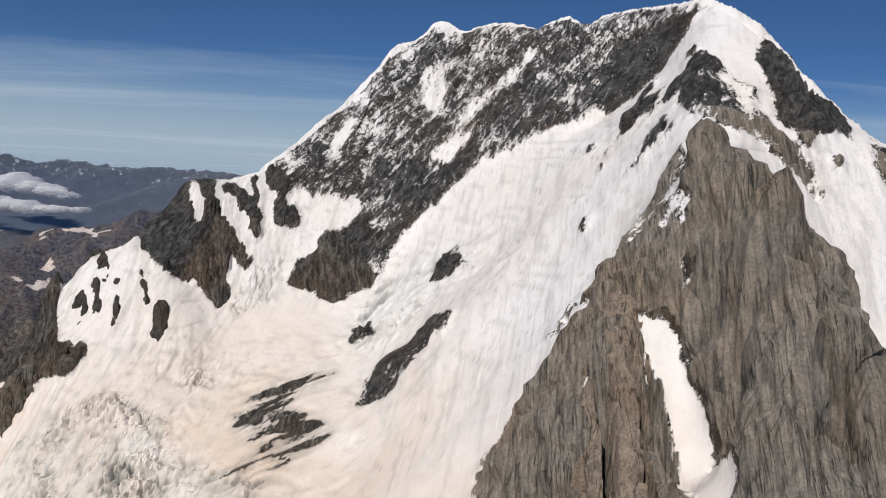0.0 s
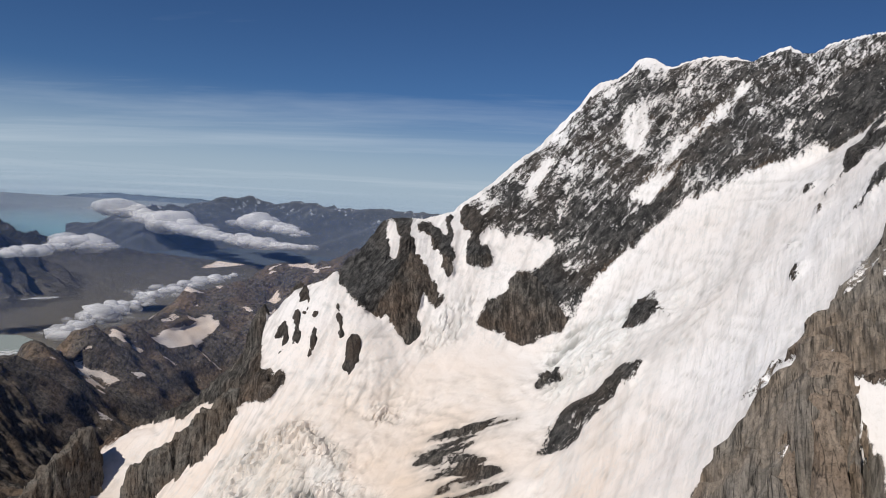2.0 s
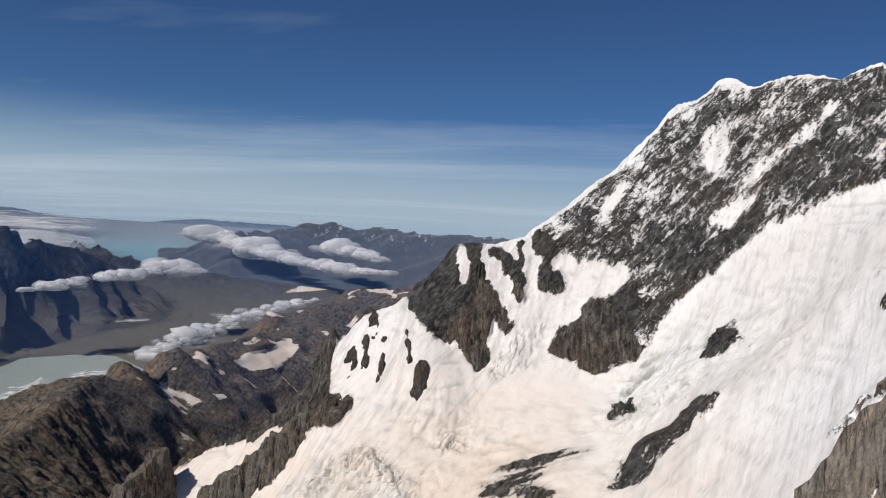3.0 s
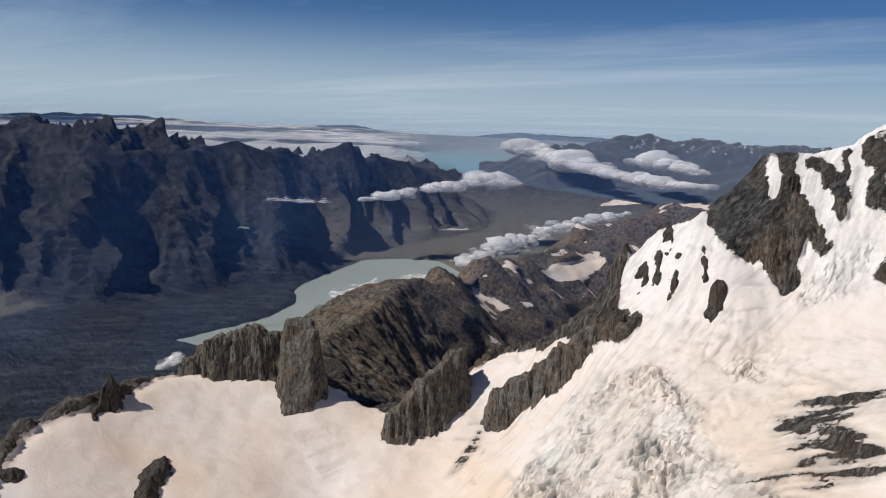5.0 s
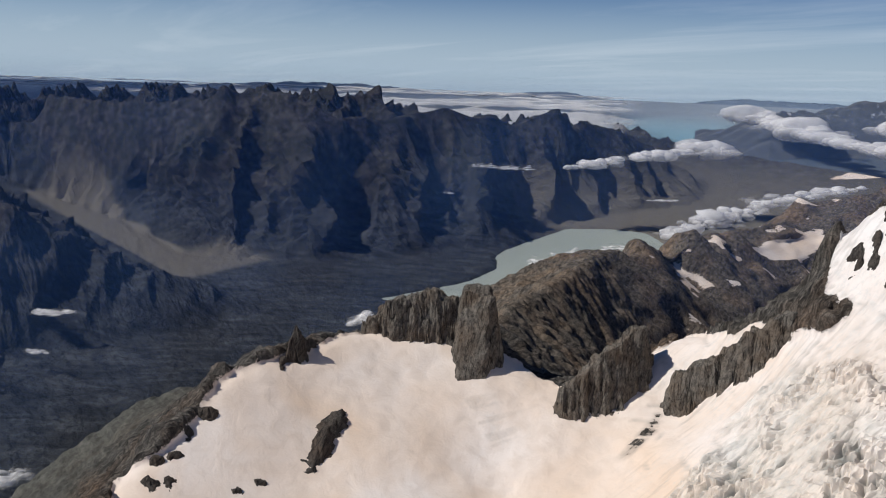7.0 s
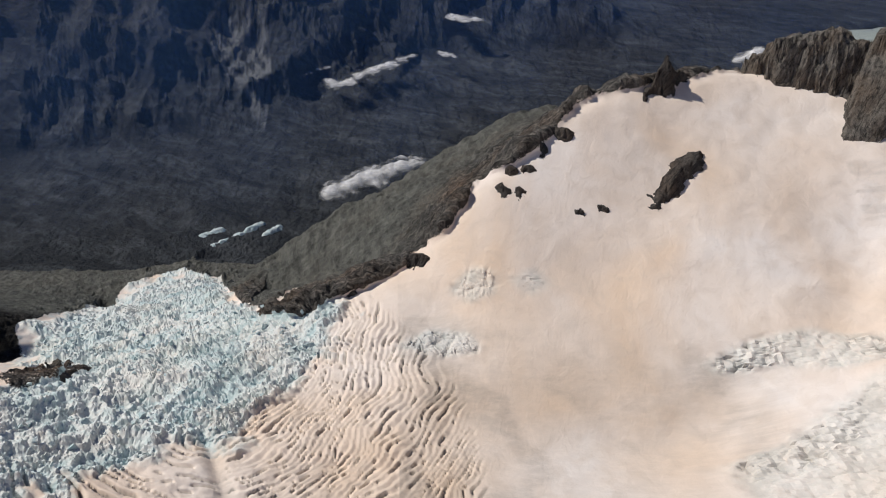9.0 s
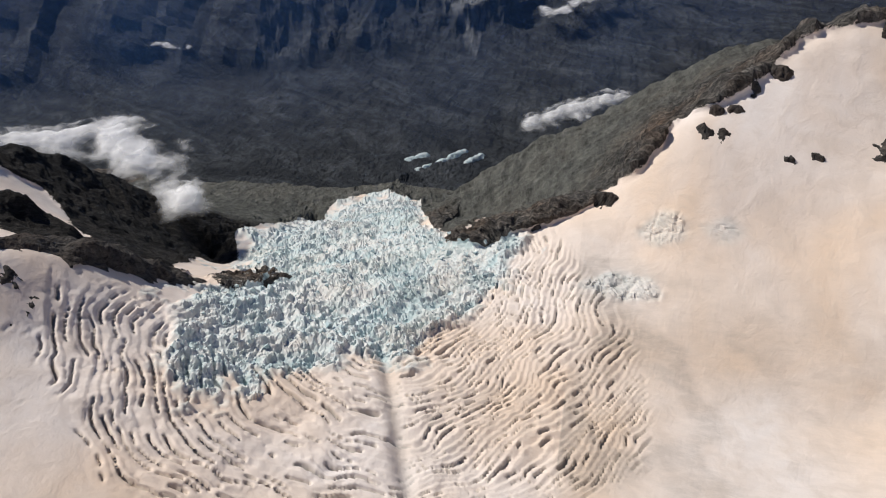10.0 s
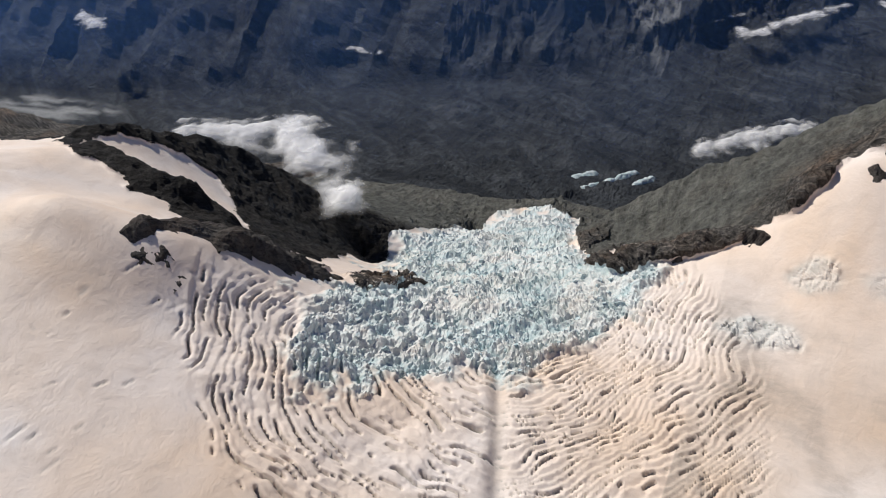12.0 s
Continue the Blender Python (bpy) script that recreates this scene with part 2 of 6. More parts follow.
MAT_ALPINE = alpine("alpine", (0, -14, -8), (0.075, 0.071, 0.067), (0.28, 0.255, 0.225))
MAT_BUTTRESS = alpine("buttress_rock", (0, -10, -14), (0.2, 0.182, 0.16), (0.36, 0.32, 0.275), (0.36, 0.27, 0.195), (1, 8, 9), 0.45, 0.5, 0.024, 0.8, 0.5, 0.8)
MAT_FACE = alpine("face_rock", (0, 38, 20), (0.06, 0.06, 0.061), (0.2, 0.193, 0.185), (0.17, 0.13, 0.1), (1, 3, 3), 0.34, 0.25, 0.014, 0.5)
MAT_HILL = alpine("hill_rock", (0, 30, 40), (0.08, 0.071, 0.062), (0.24, 0.205, 0.17), (0.3, 0.21, 0.14), (1, 1.3, 1.3), 0.16, 0.12, 0.006, 0.8, 0.5, 1.4)
# dark rock made near-black: the ridges' shade is put into the colour
MAT_SHADED_RIDGE = alpine("shaded_ridge_rock", (0, 20, 40), (0.016, 0.016, 0.017), (0.06, 0.058, 0.056), (0.06, 0.05, 0.042), (1, 2.5, 2.5), 0.3)
MAT_FAR = valley_material("valley_rock")
MAT_CRAG = bedded_rock("crag_rock", (0, 8, 50))
MAT_RIB = bedded_rock("rib_rock", (0, -10, -14), (0.17, 0.14, 0.115), (0.4, 0.32, 0.25), (0.31, 0.22, 0.15))
MAT_DARK = bedded_rock("dark_rock", (0, 20, 50), (0.03, 0.028, 0.028), (0.11, 0.1, 0.09), (0.12, 0.085, 0.065))
MAT_SERAC, n, l, p = material("serac_ice")
pos = n.new("ShaderNodeNewGeometry").outputs["Position"]
l.new(ramp(n, l, noise_node(n, l, pos, 0.3, 7, 0.65, 0.5), (0.35, (0.32, 0.45, 0.48)), (0.5, (0.5, 0.6, 0.615)), (0.62, (0.68, 0.71, 0.71))), p.inputs["Base Color"])
p.inputs["Roughness"].default_value, p.inputs["Specular IOR Level"].default_value = 0.5, 0.3
l.new(bump(n, l, noise_node(n, l, pos, 0.8, 6, 0.65), 0.8, 0.8), p.inputs["Normal"])
CORE, FINE = 2.1, 0.9  # spacing of the ground sheet where the camera passes nearest
# ---- noise ----
PERM = np.random.RandomState(7).permutation(1024)
GRAD = np.random.RandomState(8).uniform(-1, 1, (1024, 3))


def fade(t):
    return t * t * t * (t * (t * 6 - 15) + 10)


def perlin(x, y, z, seed=0):
    """Gradient noise, about -0.7 to 0.7, for arrays."""
    x, y, z = (np.asarray(a, float) for a in np.broadcast_arrays(x, y, z))
    xi, yi, zi = np.floor(x).astype(int), np.floor(y).astype(int), np.floor(z).astype(int)
    xf, yf, zf = x - xi, y - yi, z - zi
    u, v, w = fade(xf), fade(yf), fade(zf)
    out = 0
    for i in (0, 1):
        for j in (0, 1):
            for k in (0, 1):
                h = PERM[(PERM[(PERM[(xi + i + seed * 37) % 1024] + yi + j) % 1024] + zi + k) % 1024]
                g = GRAD[h]
                dot = g[..., 0] * (xf - i) + g[..., 1] * (yf - j) + g[..., 2] * (zf - k)
                out = out + dot * (u if i else 1 - u) * (v if j else 1 - v) * (w if k else 1 - w)
    return out


def fbm(x, y, z=0.0, octaves=4, seed=0, gain=0.5):
    total, amp = 0, 1.0
    for o in range(octaves):
        total = total + amp * perlin(x * 2**o, y * 2**o, z * 2**o, seed + o)
        amp *= gain
    return total


def ridged(x, y, z=0.0, octaves=4, seed=0, gain=0.5):
    """Sharp-crested noise, 0 to about 1."""
    total, amp, norm = 0, 1.0, 0
    for o in range(octaves):
        total = total + amp * (1 - np.abs(perlin(x * 2**o, y * 2**o, z * 2**o, seed + o)) * 2.2)
        norm += amp
        amp *= gain
    return total / norm


def smooth(a, b, v):
    t = np.clip((v - a) / (b - a), 0, 1)
    return t * t * (3 - 2 * t)


def blur(a, n):
    for _ in range(n):
        p = np.pad(a, 1, mode="edge")
        a = (p[1:-1, 1:-1] * 4 + (p[:-2, 1:-1] + p[2:, 1:-1] + p[1:-1, :-2] + p[1:-1, 2:]) * 2
             + p[:-2, :-2] + p[2:, :-2] + p[:-2, 2:] + p[2:, 2:]) / 16
    return a


def inside(poly, x, y):
    """Whether points lie in a plan polygon."""
    hit = np.zeros(np.shape(x), bool)
    n = len(poly)
    for i in range(n):
        (x0, y0), (x1, y1) = poly[i], poly[(i + 1) % n]
        if y0 == y1:
            continue
        cross = (y0 > y) != (y1 > y)
        hit ^= cross & (x < (x1 - x0) * (y - y0) / (y1 - y0) + x0)
    return hit


def drape(lines, x0, y0, nx, ny, step, rounds=(60, 120, 200, 260)):
    """A height field stretched like a sheet over crest and foot lines, coarse to fine. Lines: lists of (x, y, z)."""
    levels = len(rounds)
    field = None
    for lv in range(levels):
        f = 2 ** (levels - 1 - lv)
        s, mx, my = step * f, (nx + f - 1) // f + 1, (ny + f - 1) // f + 1
        total, count = np.zeros((my, mx)), np.zeros((my, mx))
        for line in lines:
            for (ax, ay, az), (bx, by, bz) in zip(line, line[1:]):
                n = max(2, int(math.hypot(bx - ax, by - ay) / s * 2) + 1)
                t = np.linspace(0, 1, n)
                i = np.round((ax + (bx - ax) * t - x0) / s).astype(int)
                j = np.round((ay + (by - ay) * t - y0) / s).astype(int)
                ok = (i >= 0) & (i < mx) & (j >= 0) & (j < my)
                np.add.at(total, (j[ok], i[ok]), (az + (bz - az) * t)[ok])
                np.add.at(count, (j[ok], i[ok]), 1)
        fixed = count > 0
        value = total / np.maximum(count, 1)
        if field is None:
            field = np.full((my, mx), value[fixed].mean())
        else:
            field = np.repeat(np.repeat(field, 2, 0), 2, 1)[:my, :mx]
        field[fixed] = value[fixed]
        for _ in range(rounds[lv]):
            p = np.pad(field, 1, mode="edge")
            field = field + 1.0 * ((p[:-2, 1:-1] + p[2:, 1:-1] + p[1:-1, :-2] + p[1:-1, 2:]) / 4 - field)
            field[fixed] = value[fixed]
    return field[:ny + 1, :nx + 1]


def sample(field, x0, y0, step, x, y):
    """Bicubic value of a height field at plan points."""
    fx, fy = (np.asarray(x, float) - x0) / step, (np.asarray(y, float) - y0) / step
    i, j = np.floor(fx).astype(int), np.floor(fy).astype(int)
    tx, ty = fx - i, fy - j

    def weights(t):
        return (-0.5 * t + t**2 - 0.5 * t**3, 1 - 2.5 * t**2 + 1.5 * t**3, 0.5 * t + 2 * t**2 - 1.5 * t**3, -0.5 * t**2 + 0.5 * t**3)
    wx, wy = weights(tx), weights(ty)
    ny, nx = field.shape
    out = 0
    for b in range(4):
        jj = np.clip(j + b - 1, 0, ny - 1)
        for a in range(4):
            out = out + field[jj, np.clip(i + a - 1, 0, nx - 1)] * wx[a] * wy[b]
    return out


# ---- plan of the far country: valley, lake, ranges (metres) ----
VALLEY = -612
FAR_LINES = []
# valley floor along the foot of the near massif
FAR_LINES.append([(-1000, -2600, -600), (-950, -1400, -604), (-930, -600, -600), (-880, -250, -585), (-920, 100, -600), (-1000, 400, -604), (-1250, 800, -610), (-1500, 1150, VALLEY), (-1640, 1500, VALLEY), (-1700, 2000, VALLEY), (-2000, 2700, VALLEY), (-2300, 3600, VALLEY), (-2400, 5600, VALLEY)])
# foot of the range across the valley
FAR_LINES.append([(-1080, -2600, VALLEY), (-1110, -1600, VALLEY), (-1180, -1050, VALLEY), (-1270, -613, VALLEY), (-1385, -178, VALLEY), (-1455, 63, VALLEY), (-1577, 300, VALLEY), (-1792, 679, VALLEY), (-1903, 713, VALLEY), (-2120, 650, VALLEY), (-2526, 521, VALLEY), (-3200, 330, VALLEY), (-4400, 0, -590)])
FAR_LINES.append([(-4400, 300, -590), (-3200, 640, VALLEY), (-2559, 690, VALLEY), (-2394, 918, VALLEY), (-2291, 1085, VALLEY), (-2263, 1469, VALLEY), (-2276, 1812, VALLEY), (-2557, 2265, VALLEY), (-2670, 2869, VALLEY), (-2746, 3339, VALLEY), (-3300, 4100, VALLEY), (-4300, 4700, VALLEY)])
FAR_LINES.append([(-1700, 100, -608), (-1900, 900, VALLEY), (-2050, 1400, VALLEY), (-2200, 2000, VALLEY), (-2350, 2700, VALLEY), (-2550, 3800, VALLEY), (-2900, 5600, VALLEY)])
# crest of the near spur across the valley
FAR_LINES.append([(-1903, 713, VALLEY), (-1957, 530, -520), (-2040, 300, -400), (-2080, 0, -270), (-2060, -350, -150), (-1980, -800, -60), (-1900, -1500, 20), (-1850, -2600, 60)])
FAR_LINES.append([(-2080, 0, -270), (-2500, -150, -200), (-3300, -300, -60), (-4500, -600, 0)])
# crest of the long range beyond the side valley
CREST_NEAR = [(-4500, 500, -190), (-3800, 640, -185), (-3503, 771, -166), (-3420, 833, -168), (-3337, 894, -150), (-3237, 968, -148), (-3196, 998, -102), (-3177, 1013, -92), (-3170, 1062, -113), (-3166, 1092, -122), (-3160, 1137, -80), (-3111, 1159, -94), (-3016, 1199, -107), (-2950, 1228, -110), (-2882, 1265, -142), (-2839, 1290, -178), (-2810, 1365, -200), (-2837, 1446, -186), (-2860, 1517, -193), (-2884, 1591, -198), (-2898, 1673, -182), (-2908, 1731, -177)]
CREST_FAR = [(-2920, 1804, -167), (-2933, 1880, -150), (-2937, 1939, -165), (-2937, 2027, -190), (-2938, 2117, -180), (-2944, 2216, -206), (-2954, 2288, -231), (-2953, 2351, -205), (-2948, 2396, -184), (-2943, 2443, -179), (-2938, 2488, -153), (-2958, 2577, -176), (-2980, 2650, -184), (-3003, 2728, -210), (-3047, 2866, -241), (-3087, 2984, -255), (-3150, 3174, -291), (-3220, 3336, -332), (-3305, 3520, -375), (-3375, 3671, -425), (-3500, 4000, -590)]
FAR_LINES.append(CREST_NEAR + CREST_FAR)
# ribs of that range
FAR_LINES.append([(-3160, 1138, -87), (-2900, 980, -290), (-2720, 900, -400), (-2500, 850, -550)])
FAR_LINES.append([(-2940, 1232, -144), (-2640, 1130, -330), (-2382, 1056, -500), (-2310, 1060, -590)])
FAR_LINES.append([(-2884, 1588, -202), (-2660, 1470, -320), (-2373, 1424, -500), (-2290, 1430, -590)])
FAR_LINES.append([(-2937, 1904, -149), (-2660, 1850, -330), (-2400, 1760, -500), (-2300, 1700, -590)])
FAR_LINES.append([(-2936, 2503, -159), (-2760, 2420, -370), (-2640, 2380, -560)])
# gullies between those ribs, and the low country behind the crest
FAR_LINES.append([(-3000, 1060, -230), (-2760, 1030, -400), (-2520, 980, -520), (-2380, 960, -600)])
FAR_LINES.append([(-2780, 1420, -330), (-2560, 1290, -470), (-2400, 1240, -560), (-2300, 1240, -605)])
FAR_LINES.append([(-2800, 1740, -340), (-2560, 1640, -480), (-2380, 1590, -570), (-2290, 1580, -605)])
FAR_LINES.append([(-2850, 2130, -330), (-2640, 2060, -480), (-2480, 2020, -590)])
FAR_LINES.append([(-3000, 2660, -330), (-2830, 2640, -480), (-2720, 2640, -590)])
FAR_LINES.append([(-3900, 1150, -380), (-3450, 1330, -470), (-3160, 1600, -470), (-3180, 1950, -470), (-3220, 2300, -470), (-3420, 2760, -480), (-3600, 3300, -560)])
# second crest far behind
FAR_LINES.append([(-6300, 1400, -200), (-5923, 1533, -208), (-5719, 1621, -214), (-4991, 1936, -166), (-4882, 1983, -197), (-4784, 2050, -178), (-4825, 2176, -172), (-4882, 2353, -140), (-4912, 2445, -137), (-4943, 2541, -150), (-4976, 2641, -156), (-5010, 2744, -188), (-5045, 2852, -242), (-5000, 3500, -440)])
# hills between the massif and the lake
FAR_LINES.append([(-470, 425, -204), (-560, 500, -243), (-687, 622, -266), (-739, 718, -270), (-796, 808, -268), (-848, 902, -268), (-909, 1055, -277), (-932, 1170, -282), (-969, 1334, -293), (-1007, 1498, -283), (-1027, 1610, -269), (-1021, 1738, -249), (-997, 1873, -219), (-883, 1936, -194), (-700, 2000, -150), (-300, 2100, -80)])
FAR_LINES.append([(-420, 700, -330), (-560, 720, -380), (-680, 900, -430), (-760, 1200, -440), (-780, 1500, -420), (-650, 1750, -330)])
FAR_LINES.append([(-1027, 1610, -269), (-1200, 1560, -420), (-1400, 1520, -560)])
FAR_LINES.append([(-909, 1055, -277), (-1080, 1010, -440), (-1280, 960, -590)])
FAR_LINES.append([(-970, 1334, -293), (-1230, 1400, -480), (-1450, 1320, -600)])
# the side of the massif towards the valley
FAR_LINES.append([(-560, 500, -243), (-720, 470, -385), (-900, 480, -560)])
FAR_LINES.append([(-610, 196, -275), (-740, 250, -420), (-900, 260, -580)])
FAR_LINES.append([(-600, -46, -420), (-720, -20, -520), (-860, 20, -590)])
FAR_LINES.append([(-394, -351, -257), (-600, -480, -420), (-800, -520, -570)])
# behind and beside the camera's way
FAR_LINES.append([(-250, -800, -230), (200, -900, -200), (900, -600, -150), (1500, 0, -100), (1500, 1500, -100), (600, 2200, -60)])
FAR_LINES.append([(-500, -900, -300), (-800, -1400, -520), (-850, -2400, -580)])

# ---- plan of the near mountain and glacier (metres) ----
NEAR_LINES = []
# summit ridge
RIDGE_LOW = [(-285, 590, -96), (-261, 606, -71), (-238, 612, -66), (-235, 622, -62), (-229, 636, -51), (-210, 656, -20), (-200, 663, -18), (-184, 677, -17), (-164, 698, -10), (-159, 707, -2), (-150, 722, 7), (-139, 740, 19), (-123, 766, 42), (-108, 791, 58), (-92, 807, 81), (-76, 824, 102)]
RIDGE_TOP = [(-68, 833, 118), (-59, 843, 129), (-43, 851, 134), (-32, 856, 146), (-25, 859, 156), (-13, 857, 158), (-1, 854, 151), (10, 850, 147), (21, 846, 152), (35, 840, 156), (56, 835, 157), (82, 829, 151), (90, 826, 156), (104, 822, 162), (112, 820, 164), (122, 817, 157), (132, 815, 156), (142, 812, 164)]
RIDGE_END = [(157, 806, 168), (176, 760, 165), (191, 720, 161), (201, 670, 156), (214, 640, 142), (226, 610, 124), (227, 570, 100), (238, 540, 74), (249, 520, 55), (263, 490, 33)]
NEAR_LINES.append(RIDGE_LOW + RIDGE_TOP + RIDGE_END)
# far side of that ridge
NEAR_LINES.append([(188, 830, 138), (212, 760, 128), (228, 700, 122), (242, 645, 92), (250, 600, 66), (262, 560, 40), (284, 520, 8)])
NEAR_LINES.append([(-420, 700, -330), (-300, 760, -230), (-200, 900, -150), (0, 990, -80), (200, 990, -60), (350, 850, -60)])
NEAR_LINES.append([(263, 490, 33), (330, 470, 20), (360, 440, 10)])
# foot of the rock face
NEAR_LINES.append([(-145, 625, -112), (-114, 635, -114), (-88, 645, -115), (-60, 640, -121), (-49, 668, -96), (-30, 690, -66), (-3, 702, -30), (18, 709, 0), (60, 700, 18), (97, 685, 36), (129, 692, 50), (165, 660, 82)])
# crag under the saddle and the gully beside it
NEAR_LINES.append([(-218, 600, -80), (-214, 602, -84), (-191, 606, -109), (-169, 612, -115), (-150, 618, -114)])
NEAR_LINES.append([(-177, 685, -15), (-158, 650, -72), (-150, 630, -104)])
# the snow slope under the summit
NEAR_LINES.append([(185, 640, 118), (165, 610, 88), (152, 560, 66), (138, 504, 39)])
NEAR_LINES.append([(104, 594, 17), (88, 499, -26), (76, 440, -66)])
NEAR_LINES.append([(67, 548, -32), (69, 470, -62)])
NEAR_LINES.append([(41, 603, -58), (10, 513, -90), (-4, 487, -121), (15, 430, -140)])
NEAR_LINES.append([(-60, 640, -121), (-59, 603, -128), (-48, 503, -160), (-40, 440, -190)])
# buttress: crest, then its two sides
NEAR_LINES.append([(201, 670, 156), (186, 620, 122), (170, 560, 90), (152, 504, 62), (140, 459, 36), (137, 414, 25), (139, 370, 8), (139, 330, 0), (135, 300, -40), (128, 270, -100)])
NEAR_LINES.append([(116, 463, -14), (96, 425, -38), (82, 402, -55), (87, 382, -59)])
NEAR_LINES.append([(87, 382, -59), (76, 350, -78), (70, 338, -92), (68, 320, -120)])
NEAR_LINES.append([(69, 345, -91), (57, 355, -100), (37, 377, -123), (28, 372, -158)])
NEAR_LINES.append([(109, 368, -67), (120, 362, -100), (133, 355, -135)])
NEAR_LINES.append([(147, 318, -18), (159, 310, -46), (171, 300, -74), (180, 290, -120)])
NEAR_LINES.append([(104, 320, -135), (140, 320, -135), (163, 300, -125)])
# snow to the right of the buttress
NEAR_LINES.append([(238, 540, 70), (214, 470, 30), (200, 430, -5), (197, 400, -28), (207, 380, -66), (215, 350, -120)])
# cirque floor and the glacier that leaves it
NEAR_LINES.append([(-150, 600, -128), (-160, 570, -145), (-174, 545, -157), (-140, 520, -165), (-118, 490, -172)])
NEAR_LINES.append([(-111, 457, -185), (-100, 420, -205), (-70, 380, -225)])
NEAR_LINES.append([(-200, 488, -169), (-211, 480, -189), (-227, 464, -206), (-240, 430, -235), (-255, 395, -272)])
NEAR_LINES.append([(-137, 418, -205), (-150, 380, -240), (-180, 350, -275)])
# dome under the saddle
NEAR_LINES.append([(-261, 606, -71), (-250, 590, -90), (-239, 575, -108), (-235, 550, -145), (-225, 525, -160)])
NEAR_LINES.append([(-238, 612, -66), (-225, 597, -84), (-215, 585, -104), (-205, 560, -138), (-195, 540, -150)])
NEAR_LINES.append([(-285, 590, -96), (-272, 575, -119), (-265, 560, -140), (-245, 530, -160)])
NEAR_LINES.append([(-199, 590, -98), (-180, 570, -125), (-170, 560, -134)])
NEAR_LINES.append([(-169, 610, -117), (-165, 585, -132), (-172, 556, -150)])
# crag ridge beyond the plateau
NEAR_LINES.append([(-285, 590, -96), (-292, 586, -112), (-300, 578, -140), (-308, 562, -162), (-325, 558, -172), (-350, 552, -190), (-383, 560, -195), (-385, 520, -212), (-385, 480, -232), (-400, 448, -230), (-430, 438, -224), (-465, 425, -212), (-490, 390, -205), (-515, 355, -201), (-515, 320, -204), (-498, 282, -206), (-492, 247, -207), (-483, 217, -211), (-470, 204, -222), (-455, 168, -237), (-440, 150, -246), (-425, 133, -257), (-415, 122, -268), (-410, 109, -282), (-405, 76, -298), (-395, 40, -312), (-388, 10, -322)])
NEAR_LINES.append([(-308, 545, -170), (-290, 533, -190), (-282, 515, -200), (-271, 505, -204)])
NEAR_LINES.append([(-345, 535, -200), (-330, 510, -232), (-320, 490, -245)])
# beyond that ridge
NEAR_LINES.append([(-340, 620, -230), (-420, 610, -300), (-470, 520, -300), (-540, 430, -300), (-600, 350, -300)])
NEAR_LINES.append([(-498, 282, -206), (-560, 250, -250), (-610, 196, -272), (-625, 140, -312), (-627, 90, -345), (-627, 48, -364), (-618, -3, -392), (-604, -46, -420), (-600, -70, -440)])
NEAR_LINES.append([(-410, 109, -282), (-470, 80, -330), (-520, 40, -370), (-551, -20, -412)])
# great snow dome and plateau
NEAR_LINES.append([(-440, 295, -235), (-410, 256, -257), (-385, 225, -273), (-360, 200, -290)])
NEAR_LINES.append([(-425, 389, -230), (-385, 376, -262), (-345, 360, -282), (-310, 340, -292)])
NEAR_LINES.append([(-345, 448, -254), (-320, 420, -266), (-300, 390, -275)])
NEAR_LINES.append([(-425, 159, -249), (-395, 150, -270), (-365, 140, -290)])
NEAR_LINES.append([(-290, 284, -310), (-265, 235, -323), (-270, 180, -322), (-285, 130, -318), (-300, 90, -314), (-300, 50, -314)])
NEAR_LINES.append([(-360, 123, -306), (-345, 60, -314), (-345, 20, -316), (-350, -20, -324)])
NEAR_LINES.append([(-240, 10, -303), (-215, 30, -310), (-190, 100, -316), (-150, 200, -310), (-100, 250, -296), (-40, 300, -270)])
NEAR_LINES.append([(-200, -40, -294), (-220, -90, -276), (-215, -130, -259), (-204, -154, -250), (-175, -171, -236), (-150, -230, -212)])
NEAR_LINES.append([(-250, -94, -282), (-262, -120, -273), (-270, -145, -265)])
NEAR_LINES.append([(-100, 0, -300), (0, 50, -300), (100, 100, -270), (200, 150, -230), (360, 200, -180)])
NEAR_LINES.append([(-100, -300, -200), (0, -400, -170), (200, -500, -150), (360, -300, -150)])
# snow hill and dark ridges by the icefall's other bank
NEAR_LINES.append([(-225, -246, -189), (-228, -229, -197), (-232, -204, -210), (-241, -178, -219), (-263, -165, -240), (-285, -150, -266), (-310, -150, -292)])
NEAR_LINES.append([(-200, -330, -170), (-255, -365, -200), (-312, -334, -221), (-329, -325, -227), (-325, -310, -231), (-320, -285, -233), (-321, -267, -242), (-327, -249, -250), (-332, -238, -268), (-340, -215, -296), (-375, -195, -345)])
NEAR_LINES.append([(-345, -355, -246), (-368, -330, -262), (-372, -300, -282), (-352, -262, -286), (-345, -238, -292)])
NEAR_LINES.append([(-270, -300, -225), (-285, -260, -242), (-300, -215, -268)])
NEAR_LINES.append([(-300, -460, -222), (-335, -376, -233), (-350, -379, -231), (-367, -369, -234), (-387, -356, -243), (-402, -347, -258), (-433, -339, -277), (-464, -326, -308), (-486, -312, -335), (-497, -289, -361), (-504, -273, -384), (-507, -250, -402)])
NEAR_LINES.append([(-350, -345, -245), (-370, -300, -285), (-400, -260, -330), (-430, -235, -375)])
